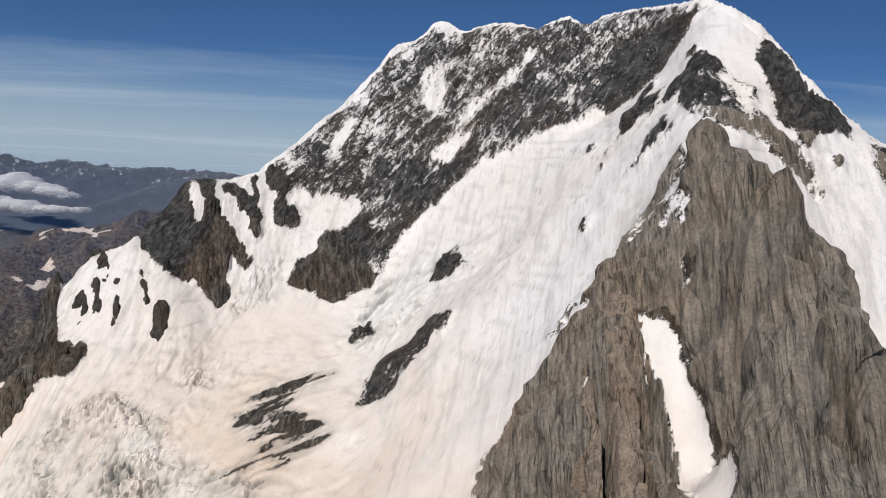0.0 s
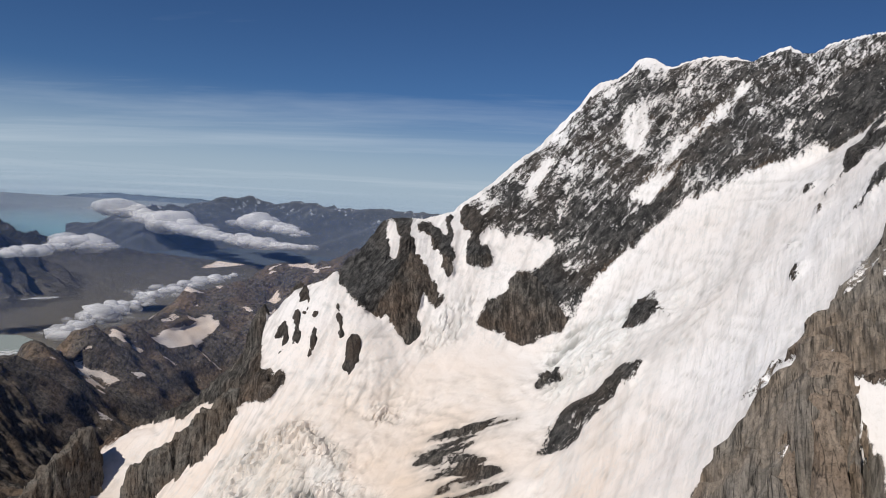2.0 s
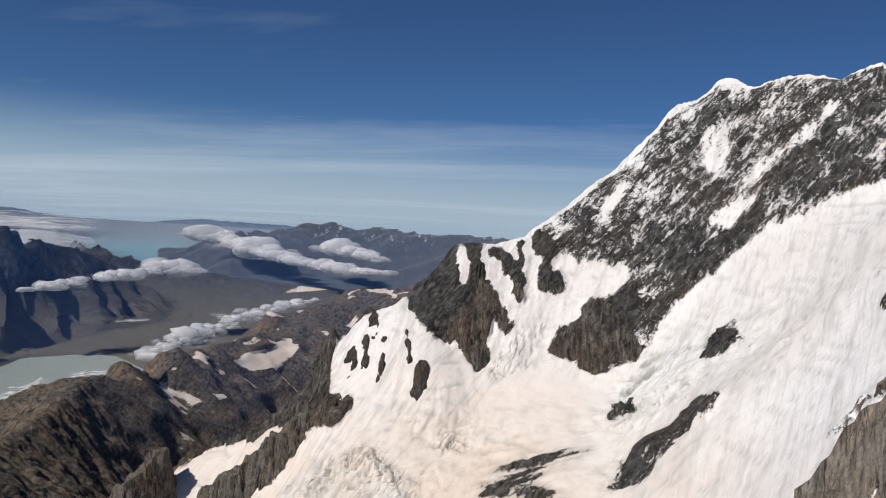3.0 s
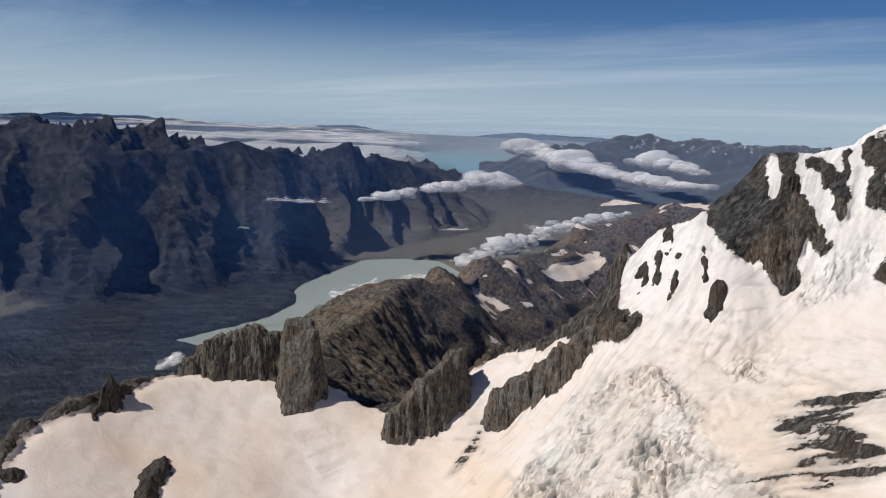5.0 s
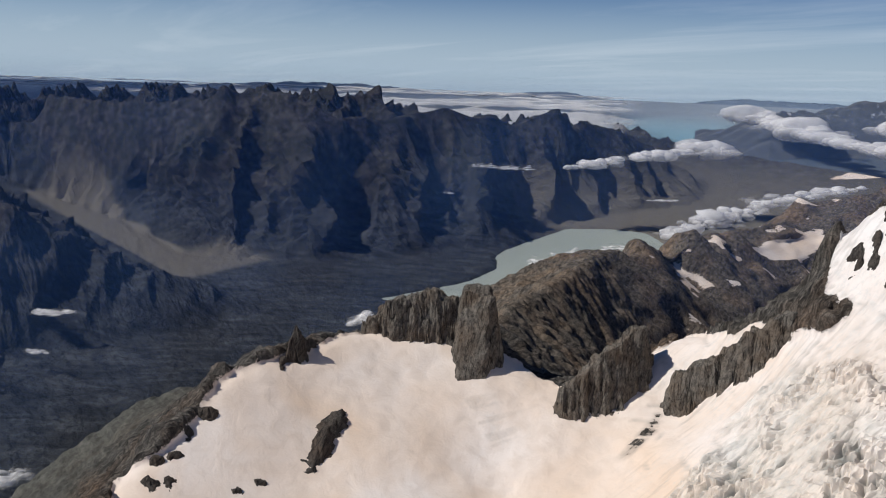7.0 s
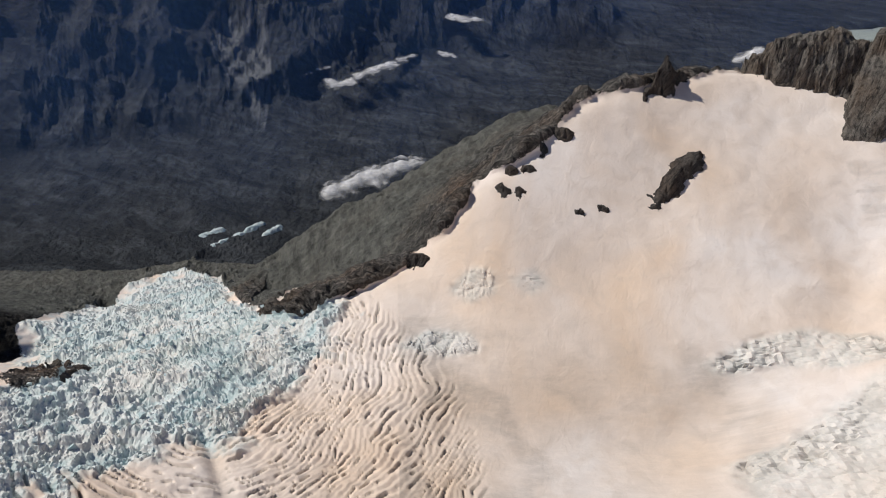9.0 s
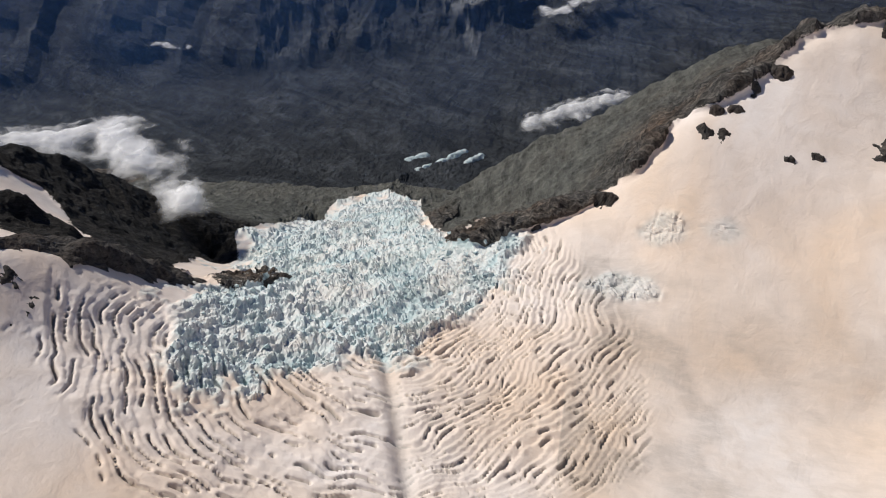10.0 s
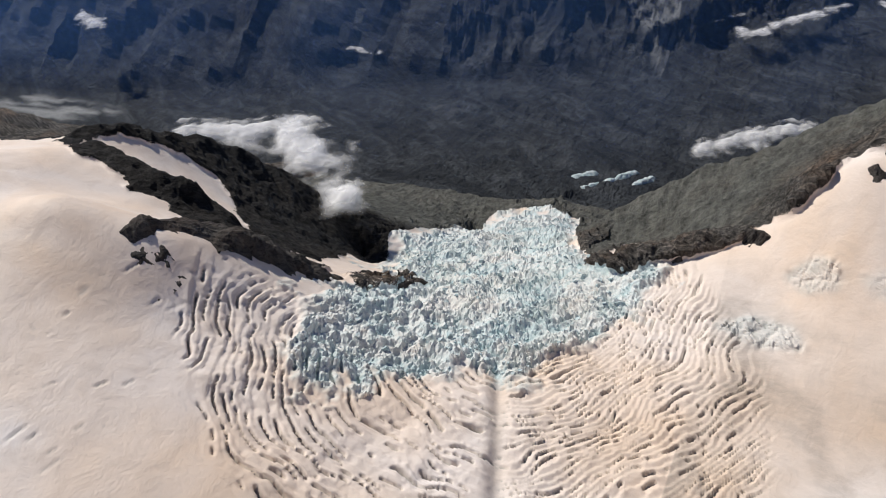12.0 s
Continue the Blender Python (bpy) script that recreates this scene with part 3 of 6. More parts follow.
# icefall: lip, banks and foot
NEAR_LINES.append([(-280, -115, -285), (-300, -60, -312), (-330, -20, -320), (-370, 10, -325)])
NEAR_LINES.append([(-350, -135, -323), (-389, -135, -358), (-448, -195, -395), (-490, -249, -424)])
NEAR_LINES.append([(-373, -30, -338), (-456, -57, -371), (-520, -90, -408), (-620, -100, -455), (-720, -150, -515), (-800, -188, -557), (-900, -190, -580)])
NEAR_LINES.append([(-530, -170, -425), (-640, -210, -490), (-740, -260, -560)])
NX0, NY0, NSTEP = -1000, -600, 8
FX0, FY0, FSTEP = -6400, -2600, 40
near_sheet = drape(NEAR_LINES + FAR_LINES, NX0, NY0, 170, 200, NSTEP)
far_sheet = drape(FAR_LINES, FX0, FY0, 200, 205, FSTEP)
near_soft = blur(near_sheet, 3)

# ---- what is bare rock, snow, ice (plan polygons, metres) ----
ROCK_PLAN = []
# rock face under the summit ridge
ROCK_PLAN.append(([(-163, 706), (-132, 765), (-84, 830), (-20, 875), (160, 822), (200, 720), (196, 660), (165, 660), (129, 692), (60, 704), (18, 712), (-5, 706), (-33, 694), (-49, 672), (-60, 652), (-72, 656), (-82, 647), (-113, 642), (-124, 645), (-126, 655), (-106, 673), (-100, 690), (-130, 700), (-141, 690)], 0.6))
# crag under the saddle
ROCK_PLAN.append(([(-240, 622), (-229, 640), (-212, 665), (-196, 676), (-186, 662), (-177, 659), (-165, 654), (-152, 648), (-158, 642), (-172, 640), (-170, 631), (-163, 622), (-169, 612), (-180, 610), (-192, 615), (-208, 601), (-225, 608)], 1.1))
ROCK_PLAN.append(([(-190, 667), (-183, 676), (-169, 679), (-156, 677), (-152, 671), (-162, 667), (-175, 666), (-186, 663)], 1.0))
ROCK_PLAN.append(([(-168, 692), (-164, 695), (-158, 684), (-162, 680)], 1.1))
ROCK_PLAN.append(([(-161, 704), (-156, 709), (-138, 705), (-141, 687), (-123, 687), (-122, 675), (-141, 672), (-146, 680), (-144, 689), (-152, 689)], 0.95))
ROCK_PLAN.append(([(-163, 664), (-155, 666), (-151, 660), (-159, 658)], 1.1))
ROCK_PLAN.append(([(-125, 646), (-120, 661), (-106, 673), (-92, 685), (-82, 693), (-70, 705), (-60, 666), (-75, 648), (-84, 646), (-99, 649), (-112, 645), (-123, 643)], 1.05))
# rocks in the snow slope
ROCK_PLAN.append(([(104, 622), (113, 616), (109, 595), (103, 594)], 0.75))
ROCK_PLAN.append(([(106, 569), (110, 562), (107, 550), (104, 549)], 0.75))
ROCK_PLAN.append(([(125, 524), (136, 539), (131, 508), (123, 506)], 0.75))
ROCK_PLAN.append(([(87, 546), (93, 543), (91, 529), (87, 535)], 0.75))
# rubble beside the icefall's foot
ROCK_PLAN.append(([(-560, -60), (-1010, -60), (-1010, -330), (-700, -300), (-600, -235)], 1.2))
# buttress and the rocks under it
ROCK_PLAN.append(([(142, 438), (132, 437), (125, 440), (115, 455), (101, 440), (87, 440), (77, 410), (64, 394), (53, 388), (38, 394), (29, 384), (24, 364), (24, 320), (60, 270), (190, 240), (230, 330), (190, 352), (197, 372), (198, 388), (188, 400), (175, 400), (168, 408), (157, 409), (148, 420)], 0.98))
ROCK_PLAN.append(([(178, 618), (174, 581), (176, 556), (181, 539), (189, 527), (192, 516), (187, 494), (190, 482), (196, 476), (200, 466), (206, 457), (208, 437), (202, 434), (190, 439), (184, 441), (180, 451), (172, 458), (160, 458), (155, 463), (148, 472), (144, 481), (147, 523), (150, 551), (163, 576)], 0.8))
ROCK_PLAN.append(([(210, 563), (223, 600), (232, 580), (242, 559), (245, 539), (254, 516), (244, 492), (225, 485), (215, 477), (209, 473), (202, 474), (200, 481), (196, 490), (202, 533), (204, 552)], 0.95))
# ribs beside and under them
ROCK_PLAN.append(([(139, 499), (138, 479), (132, 494), (124, 499), (115, 505), (121, 520), (131, 527)], 0.55))
ROCK_PLAN.append(([(133, 467), (130, 433), (122, 423), (112, 417), (100, 429), (99, 444), (115, 453), (126, 465)], 0.66))
ROCK_PLAN.append(([(154, 592), (159, 588), (146, 562), (133, 559), (130, 570), (142, 586)], 0.5))
ROCK_PLAN.append(([(210, 462), (228, 471), (224, 458), (215, 455), (210, 458)], 0.75))
ROCK_PLAN.append(([(254, 498), (278, 512), (300, 480), (245, 450), (239, 455)], 0.75))
# bands in the snow slope
ROCK_PLAN.append(([(9, 519), (7, 507), (-8, 507), (-17, 500), (-37, 503), (-50, 510), (-49, 531), (-42, 541), (-32, 545), (-18, 544), (-4, 543)], 0.78))
ROCK_PLAN.append(([(-69, 613), (-53, 624), (-46, 600), (-61, 588), (-65, 587)], 0.7))
ROCK_PLAN.append(([(30, 590), (22, 610), (8, 630), (2, 620), (15, 600), (24, 582)], 0.55))
# slope from the snow dome down to the valley
ROCK_PLAN.append(([(-510, 320), (-498, 286), (-487, 217), (-467, 203), (-457, 190), (-450, 173), (-446, 151), (-435, 138), (-426, 133), (-414, 126), (-418, 112), (-412, 102), (-401, 86), (-398, 68), (-395, 51), (-386, 33), (-405, 3), (-470, -20), (-560, -62), (-640, -95), (-1010, -100), (-1010, 420), (-620, 420), (-528, 365)], 1.4))
# the crag ridge and what lies behind it
ROCK_PLAN.append(([(-528, 362), (-505, 360), (-490, 394), (-465, 432), (-430, 446), (-398, 455), (-388, 500), (-386, 565), (-350, 556), (-322, 549), (-300, 552), (-290, 547), (-265, 541), (-250, 539), (-243, 551), (-270, 562), (-278, 578), (-285, 594), (-262, 612), (-238, 618), (-212, 665), (-170, 720), (-250, 1010), (-1010, 1010), (-1010, 350), (-620, 400)], 1.4))
# dark ridges by the icefall's other bank
ROCK_PLAN.append(([(-311, -333), (-332, -329), (-326, -300), (-328, -284), (-327, -258), (-334, -245), (-334, -225), (-315, -205), (-276, -180), (-262, -186), (-262, -198), (-290, -225), (-304, -250), (-300, -262), (-296, -274), (-304, -282), (-306, -311), (-303, -320)], 1.3))
ROCK_PLAN.append(([(-323, -358), (-335, -380), (-370, -376), (-388, -361), (-402, -350), (-450, -340), (-495, -320), (-512, -292), (-530, -265), (-472, -245), (-420, -215), (-369, -196), (-332, -190), (-336, -217), (-352, -240), (-392, -285), (-405, -311), (-397, -328), (-390, -338), (-370, -358), (-345, -364)], 1.3))
ROCK_PLAN.append(([(-300, -480), (-348, -382), (-380, -356), (-420, -335), (-450, -290), (-450, -215), (-500, -185), (-600, -215), (-740, -290), (-1000, -300), (-1000, -600), (-300, -600)], 1.3))
ROCK_PLAN.append(([(-280, -190), (-275, -165), (-292, -150), (-330, -150), (-330, -175), (-300, -190)], 0.72))
ROCK_PLAN.append(([(-310, -115), (-345, -108), (-392, -128), (-420, -160), (-360, -150), (-320, -135)], 0.72))
# rock streaks that run down the fall line of the snow slope
for streak_plan in (
        [(114, 584), (125, 596), (145, 628), (160, 645), (152, 600), (137, 578), (126, 570), (114, 570)], [(120, 504), (128, 519), (146, 559), (149, 561), (142, 534), (126, 499), (122, 499)],
        [(100, 601), (106, 606), (109, 603), (102, 590)], [(102, 551), (108, 555), (109, 550), (103, 545)], [(84, 540), (91, 544), (92, 537), (86, 533)], [(64, 560), (70, 552), (71, 540), (66, 543)],
        [(83, 502), (92, 506), (94, 498), (86, 488)], [(107, 503), (114, 509), (120, 506), (121, 500), (114, 501)], [(58, 423), (68, 430), (74, 422), (69, 414), (62, 413)], [(-12, 611), (-5, 630), (9, 637), (17, 617), (10, 601), (-1, 595)]):
    ROCK_PLAN.append((streak_plan, 0.8))
SNOW_PLAN = []
SNOW_PLAN.append(([(127, 449), (128, 423), (122, 411), (120, 401), (120, 387), (117, 384), (115, 394), (115, 406), (122, 434)], 0.2))
SNOW_PLAN.append(([(172, 535), (178, 542), (182, 505), (182, 477), (182, 455), (177, 455), (175, 476), (174, 502)], 0.3))
SNOW_PLAN.append(([(73, 798), (78, 790), (65, 775), (45, 763), (25, 758), (6, 742), (-9, 727), (-17, 732), (1, 749), (20, 768), (39, 771), (62, 783)], 0.34))
# chutes and ledges of the rock face
SNOW_PLAN.append(([(-211, 651), (-207, 656), (-191, 645), (-198, 640)], 0.1))
SNOW_PLAN.append(([(-194, 670), (-185, 663), (-174, 658), (-157, 652), (-161, 648), (-176, 653), (-189, 656)], 0.05))
SNOW_PLAN.append(([(-35, 810), (-11, 807), (-4, 789), (-5, 770), (-16, 763), (-28, 779)], 0.36))
SNOW_PLAN.append(([(-8, 741), (15, 745), (26, 746), (13, 733), (-4, 727)], 0.25))
SNOW_PLAN.append(([(-97, 773), (-88, 767), (-99, 742), (-110, 726), (-108, 751)], 0.25))
SNOW_PLAN.append(([(-124, 691), (-114, 703), (-76, 711), (-79, 700), (-95, 687), (-112, 677), (-123, 680)], 0.1))
# couloir beside the buttress rib, and patches on the buttress
SNOW_PLAN.append(([(87, 390), (95, 378), (110, 370), (112, 359), (114, 339), (118, 329), (116, 305), (116, 278), (106, 278), (102, 307), (101, 334), (95, 357), (88, 374)], 0.05))
SNOW_PLAN.append(([(129, 452), (132, 435), (125, 414), (119, 405), (121, 423)], 0.3))
SNOW_PLAN.append(([(113, 383), (121, 382), (122, 376), (113, 374)], 0.25))
SNOW_PLAN.append(([(65, 353), (74, 350), (73, 341), (67, 343)], 0.2))
# thin snow on the hills by the lake
SNOW_PLAN.append(([(-930, 1360), (-955, 1431), (-943, 1538), (-930, 1583), (-908, 1551), (-895, 1465), (-905, 1400)], 0.15))
SNOW_PLAN.append(([(-980, 1461), (-984, 1516), (-968, 1522), (-964, 1467)], 0.3))
# snow apron on the way from the spur to the icefall
SNOW_PLAN.append(([(-450, 5), (-470, -4), (-505, 4), (-517, 14), (-490, 16), (-465, 14)], 0.1))
ICE_PLAN = [(-283, -128), (-262, -120), (-230, -105), (-214, -96), (-205, -79), (-226, -70), (-240, -62), (-250, -31), (-285, -18), (-272, -5), (-279, 12), (-314, 25), (-327, 41), (-365, 43), (-388, 60), (-398, 45),
            (-410, 8), (-470, -22), (-545, -55), (-640, -90), (-770, -129), (-827, -190), (-815, -225), (-767, -250), (-672, -240), (-600, -235), (-520, -235), (-450, -196), (-395, -138), (-345, -118), (-305, -122)]
CREVASSE_PLAN = [(-245, -170), (-211, -158), (-174, -120), (-148, -90), (-135, -60), (-145, 0), (-175, 60), (-222, 130), (-248, 130), (-277, 128), (-312, 120), (-372, 84), (-395, 62), (-330, 30), (-285, -15), (-240, -60), (-225, -100), (-262, -125)]
BROKEN_PLANS = []
# lightly broken snow of the cirque and the slope above it
BROKEN_PLANS.append(([(-235, 555), (-150, 590), (-60, 610), (20, 640), (70, 590), (30, 500), (-50, 440), (-140, 425), (-255, 450)], 0.26))
# ice tumbling out of the cirque, and smaller broken patches
BROKEN_PLANS.append(([(-190, 500), (-225, 492), (-262, 470), (-268, 440), (-255, 400), (-210, 380), (-160, 390), (-110, 420), (-95, 450), (-130, 470)], 1.0))
BROKEN_PLANS.append(([(-309, 260), (-317, 287), (-319, 323), (-307, 357), (-286, 357), (-284, 325), (-298, 299), (-302, 266)], 0.5))
BROKEN_PLANS.append(([(-242, 250), (-247, 281), (-290, 365), (-262, 400), (-200, 400), (-160, 330), (-180, 260)], 0.4))
BROKEN_PLANS.append(([(-377, 121), (-385, 138), (-377, 152), (-365, 150), (-364, 134)], 0.5))
BROKEN_PLANS.append(([(-346, 89), (-356, 109), (-345, 133), (-331, 139), (-331, 114)], 0.5))
BROKEN_PLANS.append(([(-372, 160), (-378, 175), (-368, 182), (-360, 172)], 0.5))
BROKEN_PLANS.append(([(-165, 600), (-160, 630), (-150, 645), (-128, 660), (-125, 645), (-140, 615)], 0.55))
BROKEN_PLANS.append(([(-68, 637), (-50, 667), (-12, 642), (18, 630), (12, 602), (-5, 591), (-27, 559), (-50, 561), (-65, 598)], 0.8))
BROKEN_PLANS.append(([(-277, 479), (-269, 513), (-240, 518), (-216, 525), (-173, 505), (-160, 480), (-166, 450), (-221, 458)], 0.9))
BROKEN_PLANS.append(([(-182, 530), (-174, 551), (-146, 555), (-151, 531)], 0.5))
DIRT_PLANS = []
DIRT_PLANS.append([(-132, 520), (-117, 537), (-84, 552), (-71, 568), (-85, 536), (-97, 518), (-59, 495), (-73, 477), (-98, 465), (-135, 450), (-102, 477), (-119, 490)])
DIRT_PLANS.append([(-133, 515), (-124, 531), (-107, 539), (-82, 550), (-65, 558), (-72, 542), (-89, 531), (-99, 509), (-110, 491), (-120, 485)])
DIRT_PLANS.append([(-131, 450), (-113, 469), (-89, 487), (-61, 489), (-76, 478), (-95, 456), (-100, 451)])
DIRT_PLANS.append([(-327, 444), (-331, 467), (-341, 497), (-323, 473), (-319, 447)])
CLEFTS = (([(72, 342, 0), (73, 331, 0), (74, 322, 0), (73, 300, 0)], 34, 2.3), ([(83, 349, 0), (86, 341, 0), (88, 329, 0), (91, 305, 0)], 22, 1.7), ([(92, 358, 0), (95, 341, 0), (99, 328, 0), (104, 312, 0)], 30, 2.8))
SLIP_PLAN = [(-1640, -270), (-1640, -185), (-1547, -172), (-1470, -166), (-1375, -172), (-1436, -205), (-1480, -250), (-1560, -290)]
OLD_ICE_PLAN = [(-1040, -1620), (-1110, -1560), (-1090, -1370), (-1060, -1200), (-1030, -1260), (-985, -1320), (-990, -1480)]
LAKE_PLAN = [(-2290, 2490), (-2400, 2420), (-2480, 2240), (-2401, 2075), (-2290, 1840), (-2191, 1674), (-2020, 1560), (-1917, 1374), (-1861, 1049), (-1720, 1100), (-1560, 1437), (-1600, 1700), (-1750, 2222)]
FLATS_PLAN = [(-4000, 330), (-2560, 560), (-2236, 599), (-2300, 740), (-2390, 930), (-2500, 850), (-2590, 700), (-4000, 560)]

# ---- the ground sheet ----


def spaced(*spans):
    out = []
    for a, b, step in spans:
        out.append(np.linspace(a, b, max(1, round((b - a) / step)), endpoint=False))
    return np.concatenate(out + [[spans[-1][1]]])


GX = spaced((-6400, -3400, 44), (-3400, -2600, 18), (-2600, -1000, 13), (-1000, -690, 4.5), (-690, -410, CORE), (-410, -130, FINE), (-130, 290, CORE), (290, 1500, 30))
GY = spaced((-2600, -600, 26), (-600, -430, 6), (-430, -190, CORE), (-190, 150, FINE), (150, 900, CORE), (900, 2700, 12), (2700, 5600, 45))
px, py = np.meshgrid(GX, GY)
in_near = smooth(0, 60, np.minimum.reduce([px + 1000, 360 - px, py + 600, 1000 - py]))
pz = sample(far_sheet, FX0, FY0, FSTEP, px, py)
w = in_near > 0
# outlines of rock and snow are ragged
qx, qy = px.copy(), py.copy()
qx[w] += in_near[w] * 6 * fbm(px[w] / 22, py[w] / 22, 0, 4, 171, 0.75)
qy[w] += in_near[w] * 6 * fbm(px[w] / 22, py[w] / 22, 4.5, 4, 171, 0.75)
k = (px > 15) & (px < 290) & (py > 380) & (py < 720)
qx[k] += 11 * fbm((px[k] - 0.18 * py[k]) / 9, py[k] / 45, 0, 4, 175, 0.65)
qy[k] += 16 * fbm((px[k] - 0.18 * py[k]) / 7, py[k] / 60, 3.5, 3, 177, 0.65)
rock_mask = np.zeros_like(px)
for poly, amount in ROCK_PLAN:
    rock_mask[inside(poly, qx, qy)] = amount
for poly, amount in SNOW_PLAN:
    rock_mask[inside(poly, qx, qy)] = amount
rock_mask[inside(ICE_PLAN, px, py) & (px < -440)] = 0
rock_amount = np.where(px > -70, 0.55 * blur(rock_mask, 7) + 0.45 * blur(rock_mask, 1), blur(rock_mask, 2))
rock_soft = np.minimum(rock_amount, 1)
crisp = sample(near_sheet, NX0, NY0, NSTEP, px[w], py[w])
soft = sample(near_soft, NX0, NY0, NSTEP, px[w], py[w])
rk = rock_soft[w]
pz[w] = pz[w] * (1 - in_near[w]) + (crisp * rk + soft * (1 - rk)) * in_near[w]
pz = np.maximum(pz, VALLEY - 4)

# unit normals of the smooth sheet
gy, gx = np.gradient(pz, GY, GX)
nn = np.sqrt(gx**2 + gy**2 + 1)
nxv, nyv, nzv = -gx / nn, -gy / nn, 1 / nn
out_side = smooth(-606, -570, pz)
for poly, amount in SNOW_PLAN:
    out_side = np.where(inside(poly, px, py), amount, out_side)
rocky = rock_soft * in_near + out_side * (1 - in_near)
bare_amount = rock_amount * in_near + 1.4 * out_side * (1 - in_near)
steep = 1 - nzv
def gap_to(line, x, y):
    """How far plan points lie from a line, and the line's height where it is nearest."""
    gap, level = np.full(np.shape(x), 1e9), np.zeros(np.shape(x))
    for (ax, ay, az), (bx, by, bz) in zip(line, line[1:]):
        ex, ey = bx - ax, by - ay
        t = np.clip(((x - ax) * ex + (y - ay) * ey) / (ex * ex + ey * ey), 0, 1)
        d = np.hypot(x - ax - t * ex, y - ay - t * ey)
        level = np.where(d < gap, az + (bz - az) * t, level)
        gap = np.minimum(gap, d)
    return gap, level


# how far a plan point lies from the summit ridge
crest_gap, crest_level = np.full(px.shape, 1e4), np.zeros(px.shape)
near_peak = (px > -320) & (px < 320) & (py > 460) & (py < 900)
crest_gap[near_peak], crest_level[near_peak] = gap_to(NEAR_LINES[0], px[near_peak], py[near_peak])
# crags and gullies on rock
core = in_near > 0.5
fine = np.zeros_like(pz)
c = core & (rocky > 0.02)
X, Y, Z = px[c], py[c], pz[c]
# ribs run down the fall line: noise squeezed along the contour, warped a little
wx, wy = 14 * perlin(X / 70, Y / 70, Z / 70, 5), 14 * perlin(X / 70, Y / 70, Z / 70, 6)
big = ridged((X + wx) / 42, (Y + wy) / 42, Z / 90, 4, 3) - 0.55
diag = ridged((X + 0.7 * Z + wx) / 26, (Y + wy) / 60, Z / 90, 3, 9) - 0.55
small = ridged((X + 0.6 * Z) / 14, (Y - 0.2 * Z) / 14, Z / 15, 3, 11, 0.6) - 0.55
beds = ridged((0.97 * X + 0.24 * Z + 0.8 * wx) / 11, Y / 60, Z / 70, 4, 13, 0.6) - 0.55
low_spur = smooth(500, 430, Y) * smooth(-20, 30, X)
calm_crest = 0.12 + 0.88 * smooth(3, 30, crest_gap[c])
grit = ridged((X + 0.4 * Z) / 6.5, (Y - 0.3 * Z) / 6.5, Z / 7, 2, 15, 0.6) - 0.55
# scree smooths the long slopes down to the valley
scree = np.zeros_like(pz)
scree[c] = np.maximum(smooth(18, 60, np.interp(Y, (0, 130, 210, 290, 360), (-322, -258, -212, -206, -201)) - Z) * (X < -395) * (Y < 420) * (Y > -30), smooth(-540, -600, X) * (Y < 420))
fine[c] = (1 - 0.5 * scree[c]) * rocky[c] * calm_crest * (12 * big * (1 + 0.2 * low_spur) + 7 * diag * (1 - 0.3 * low_spur) + 5.5 * small + 2.6 * grit + 9 * low_spur * beds) * (1 - 0.3 * smooth(-380, -460, X) * smooth(430, 480, Y))
fine[c] *= 1 - 0.55 * smooth(-130, -170, Y) * smooth(-760, -700, X)
low = smooth(-380, -440, X) * smooth(430, 480, Y)
fine[c] += rocky[c] * low * 12 * (ridged((X + wx) / 44, (Y + wy) / 36, 0, 5, 19, 0.6) - 0.62)
f = ~core & (rocky > 0.02)
X, Y = px[f], py[f]
wx, wy = 90 * perlin(X / 500, Y / 500, 0, 25), 90 * perlin(X / 500, Y / 500, 0, 26)
free = smooth(0, 260, gap_to(CREST_NEAR + CREST_FAR, X, Y)[0])
foot = smooth(-612, -470, pz[f])
# sharp-crested ribs with rounded gullies run down to the valley, smaller ones between
run = Y + 0.3 * X
ribs = 95 * np.abs(np.sin(np.pi * (run + 3.2 * wy + 0.8 * wx) / 350)) + 55 * np.abs(np.sin(np.pi * (run + 0.25 * X + 2.4 * wx) / 150)) + 22 * np.abs(np.sin(np.pi * (run - 0.3 * X + wx - wy) / 64))
ragged_top = 26 * (ridged(X / 70, Y / 60, 0, 4, 23, 0.65) - 0.62)
fine[f] = rocky[f] * np.where((Y < 660) & (X > -2500), 0.4, 1.0) * (free * foot * (70 - ribs) + (0.3 + 0.7 * free) * ragged_top + 95 * free * foot * (ridged((X + wx) / 240, (Y + wy) / 200, 0, 5, 21, 0.6) - 0.62))
# the lower hills this side of the lake are finely broken
h = f & (px > -1700)
X, Y = px[h], py[h]
wx, wy = 40 * perlin(X / 170, Y / 170, 0, 27), 40 * perlin(X / 170, Y / 170, 0, 28)
fine[h] = rocky[h] * (62 * (ridged((X + wx) / 190, (Y + wy) / 150, 0, 4, 29, 0.42) - 0.72) + 12 * (ridged(X / 55, Y / 46, 0, 3, 30, 0.5) - 0.6))
# snow lies in long low swells
s = core & (rocky < 0.98)
fine[s] += (1 - rocky[s]) * ((1.5 + 1.1 * smooth(150, 350, py[s])) * fbm(px[s] / 60, py[s] / 60, 0, 3, 31) + (0.15 + 0.3 * smooth(150, 350, py[s])) * fbm(px[s] / 9, py[s] / 9, 0, 3, 41))
# flutings and runnels on the steep snow
st = core & (rocky < 0.6) & (steep > 0.12) & (py > 380)
fine[st] += 1.6 * smooth(0.12, 0.3, steep[st]) * (ridged((px[st] + 0.25 * py[st]) / 13, py[st] / 70, 0, 3, 45) - 0.5)
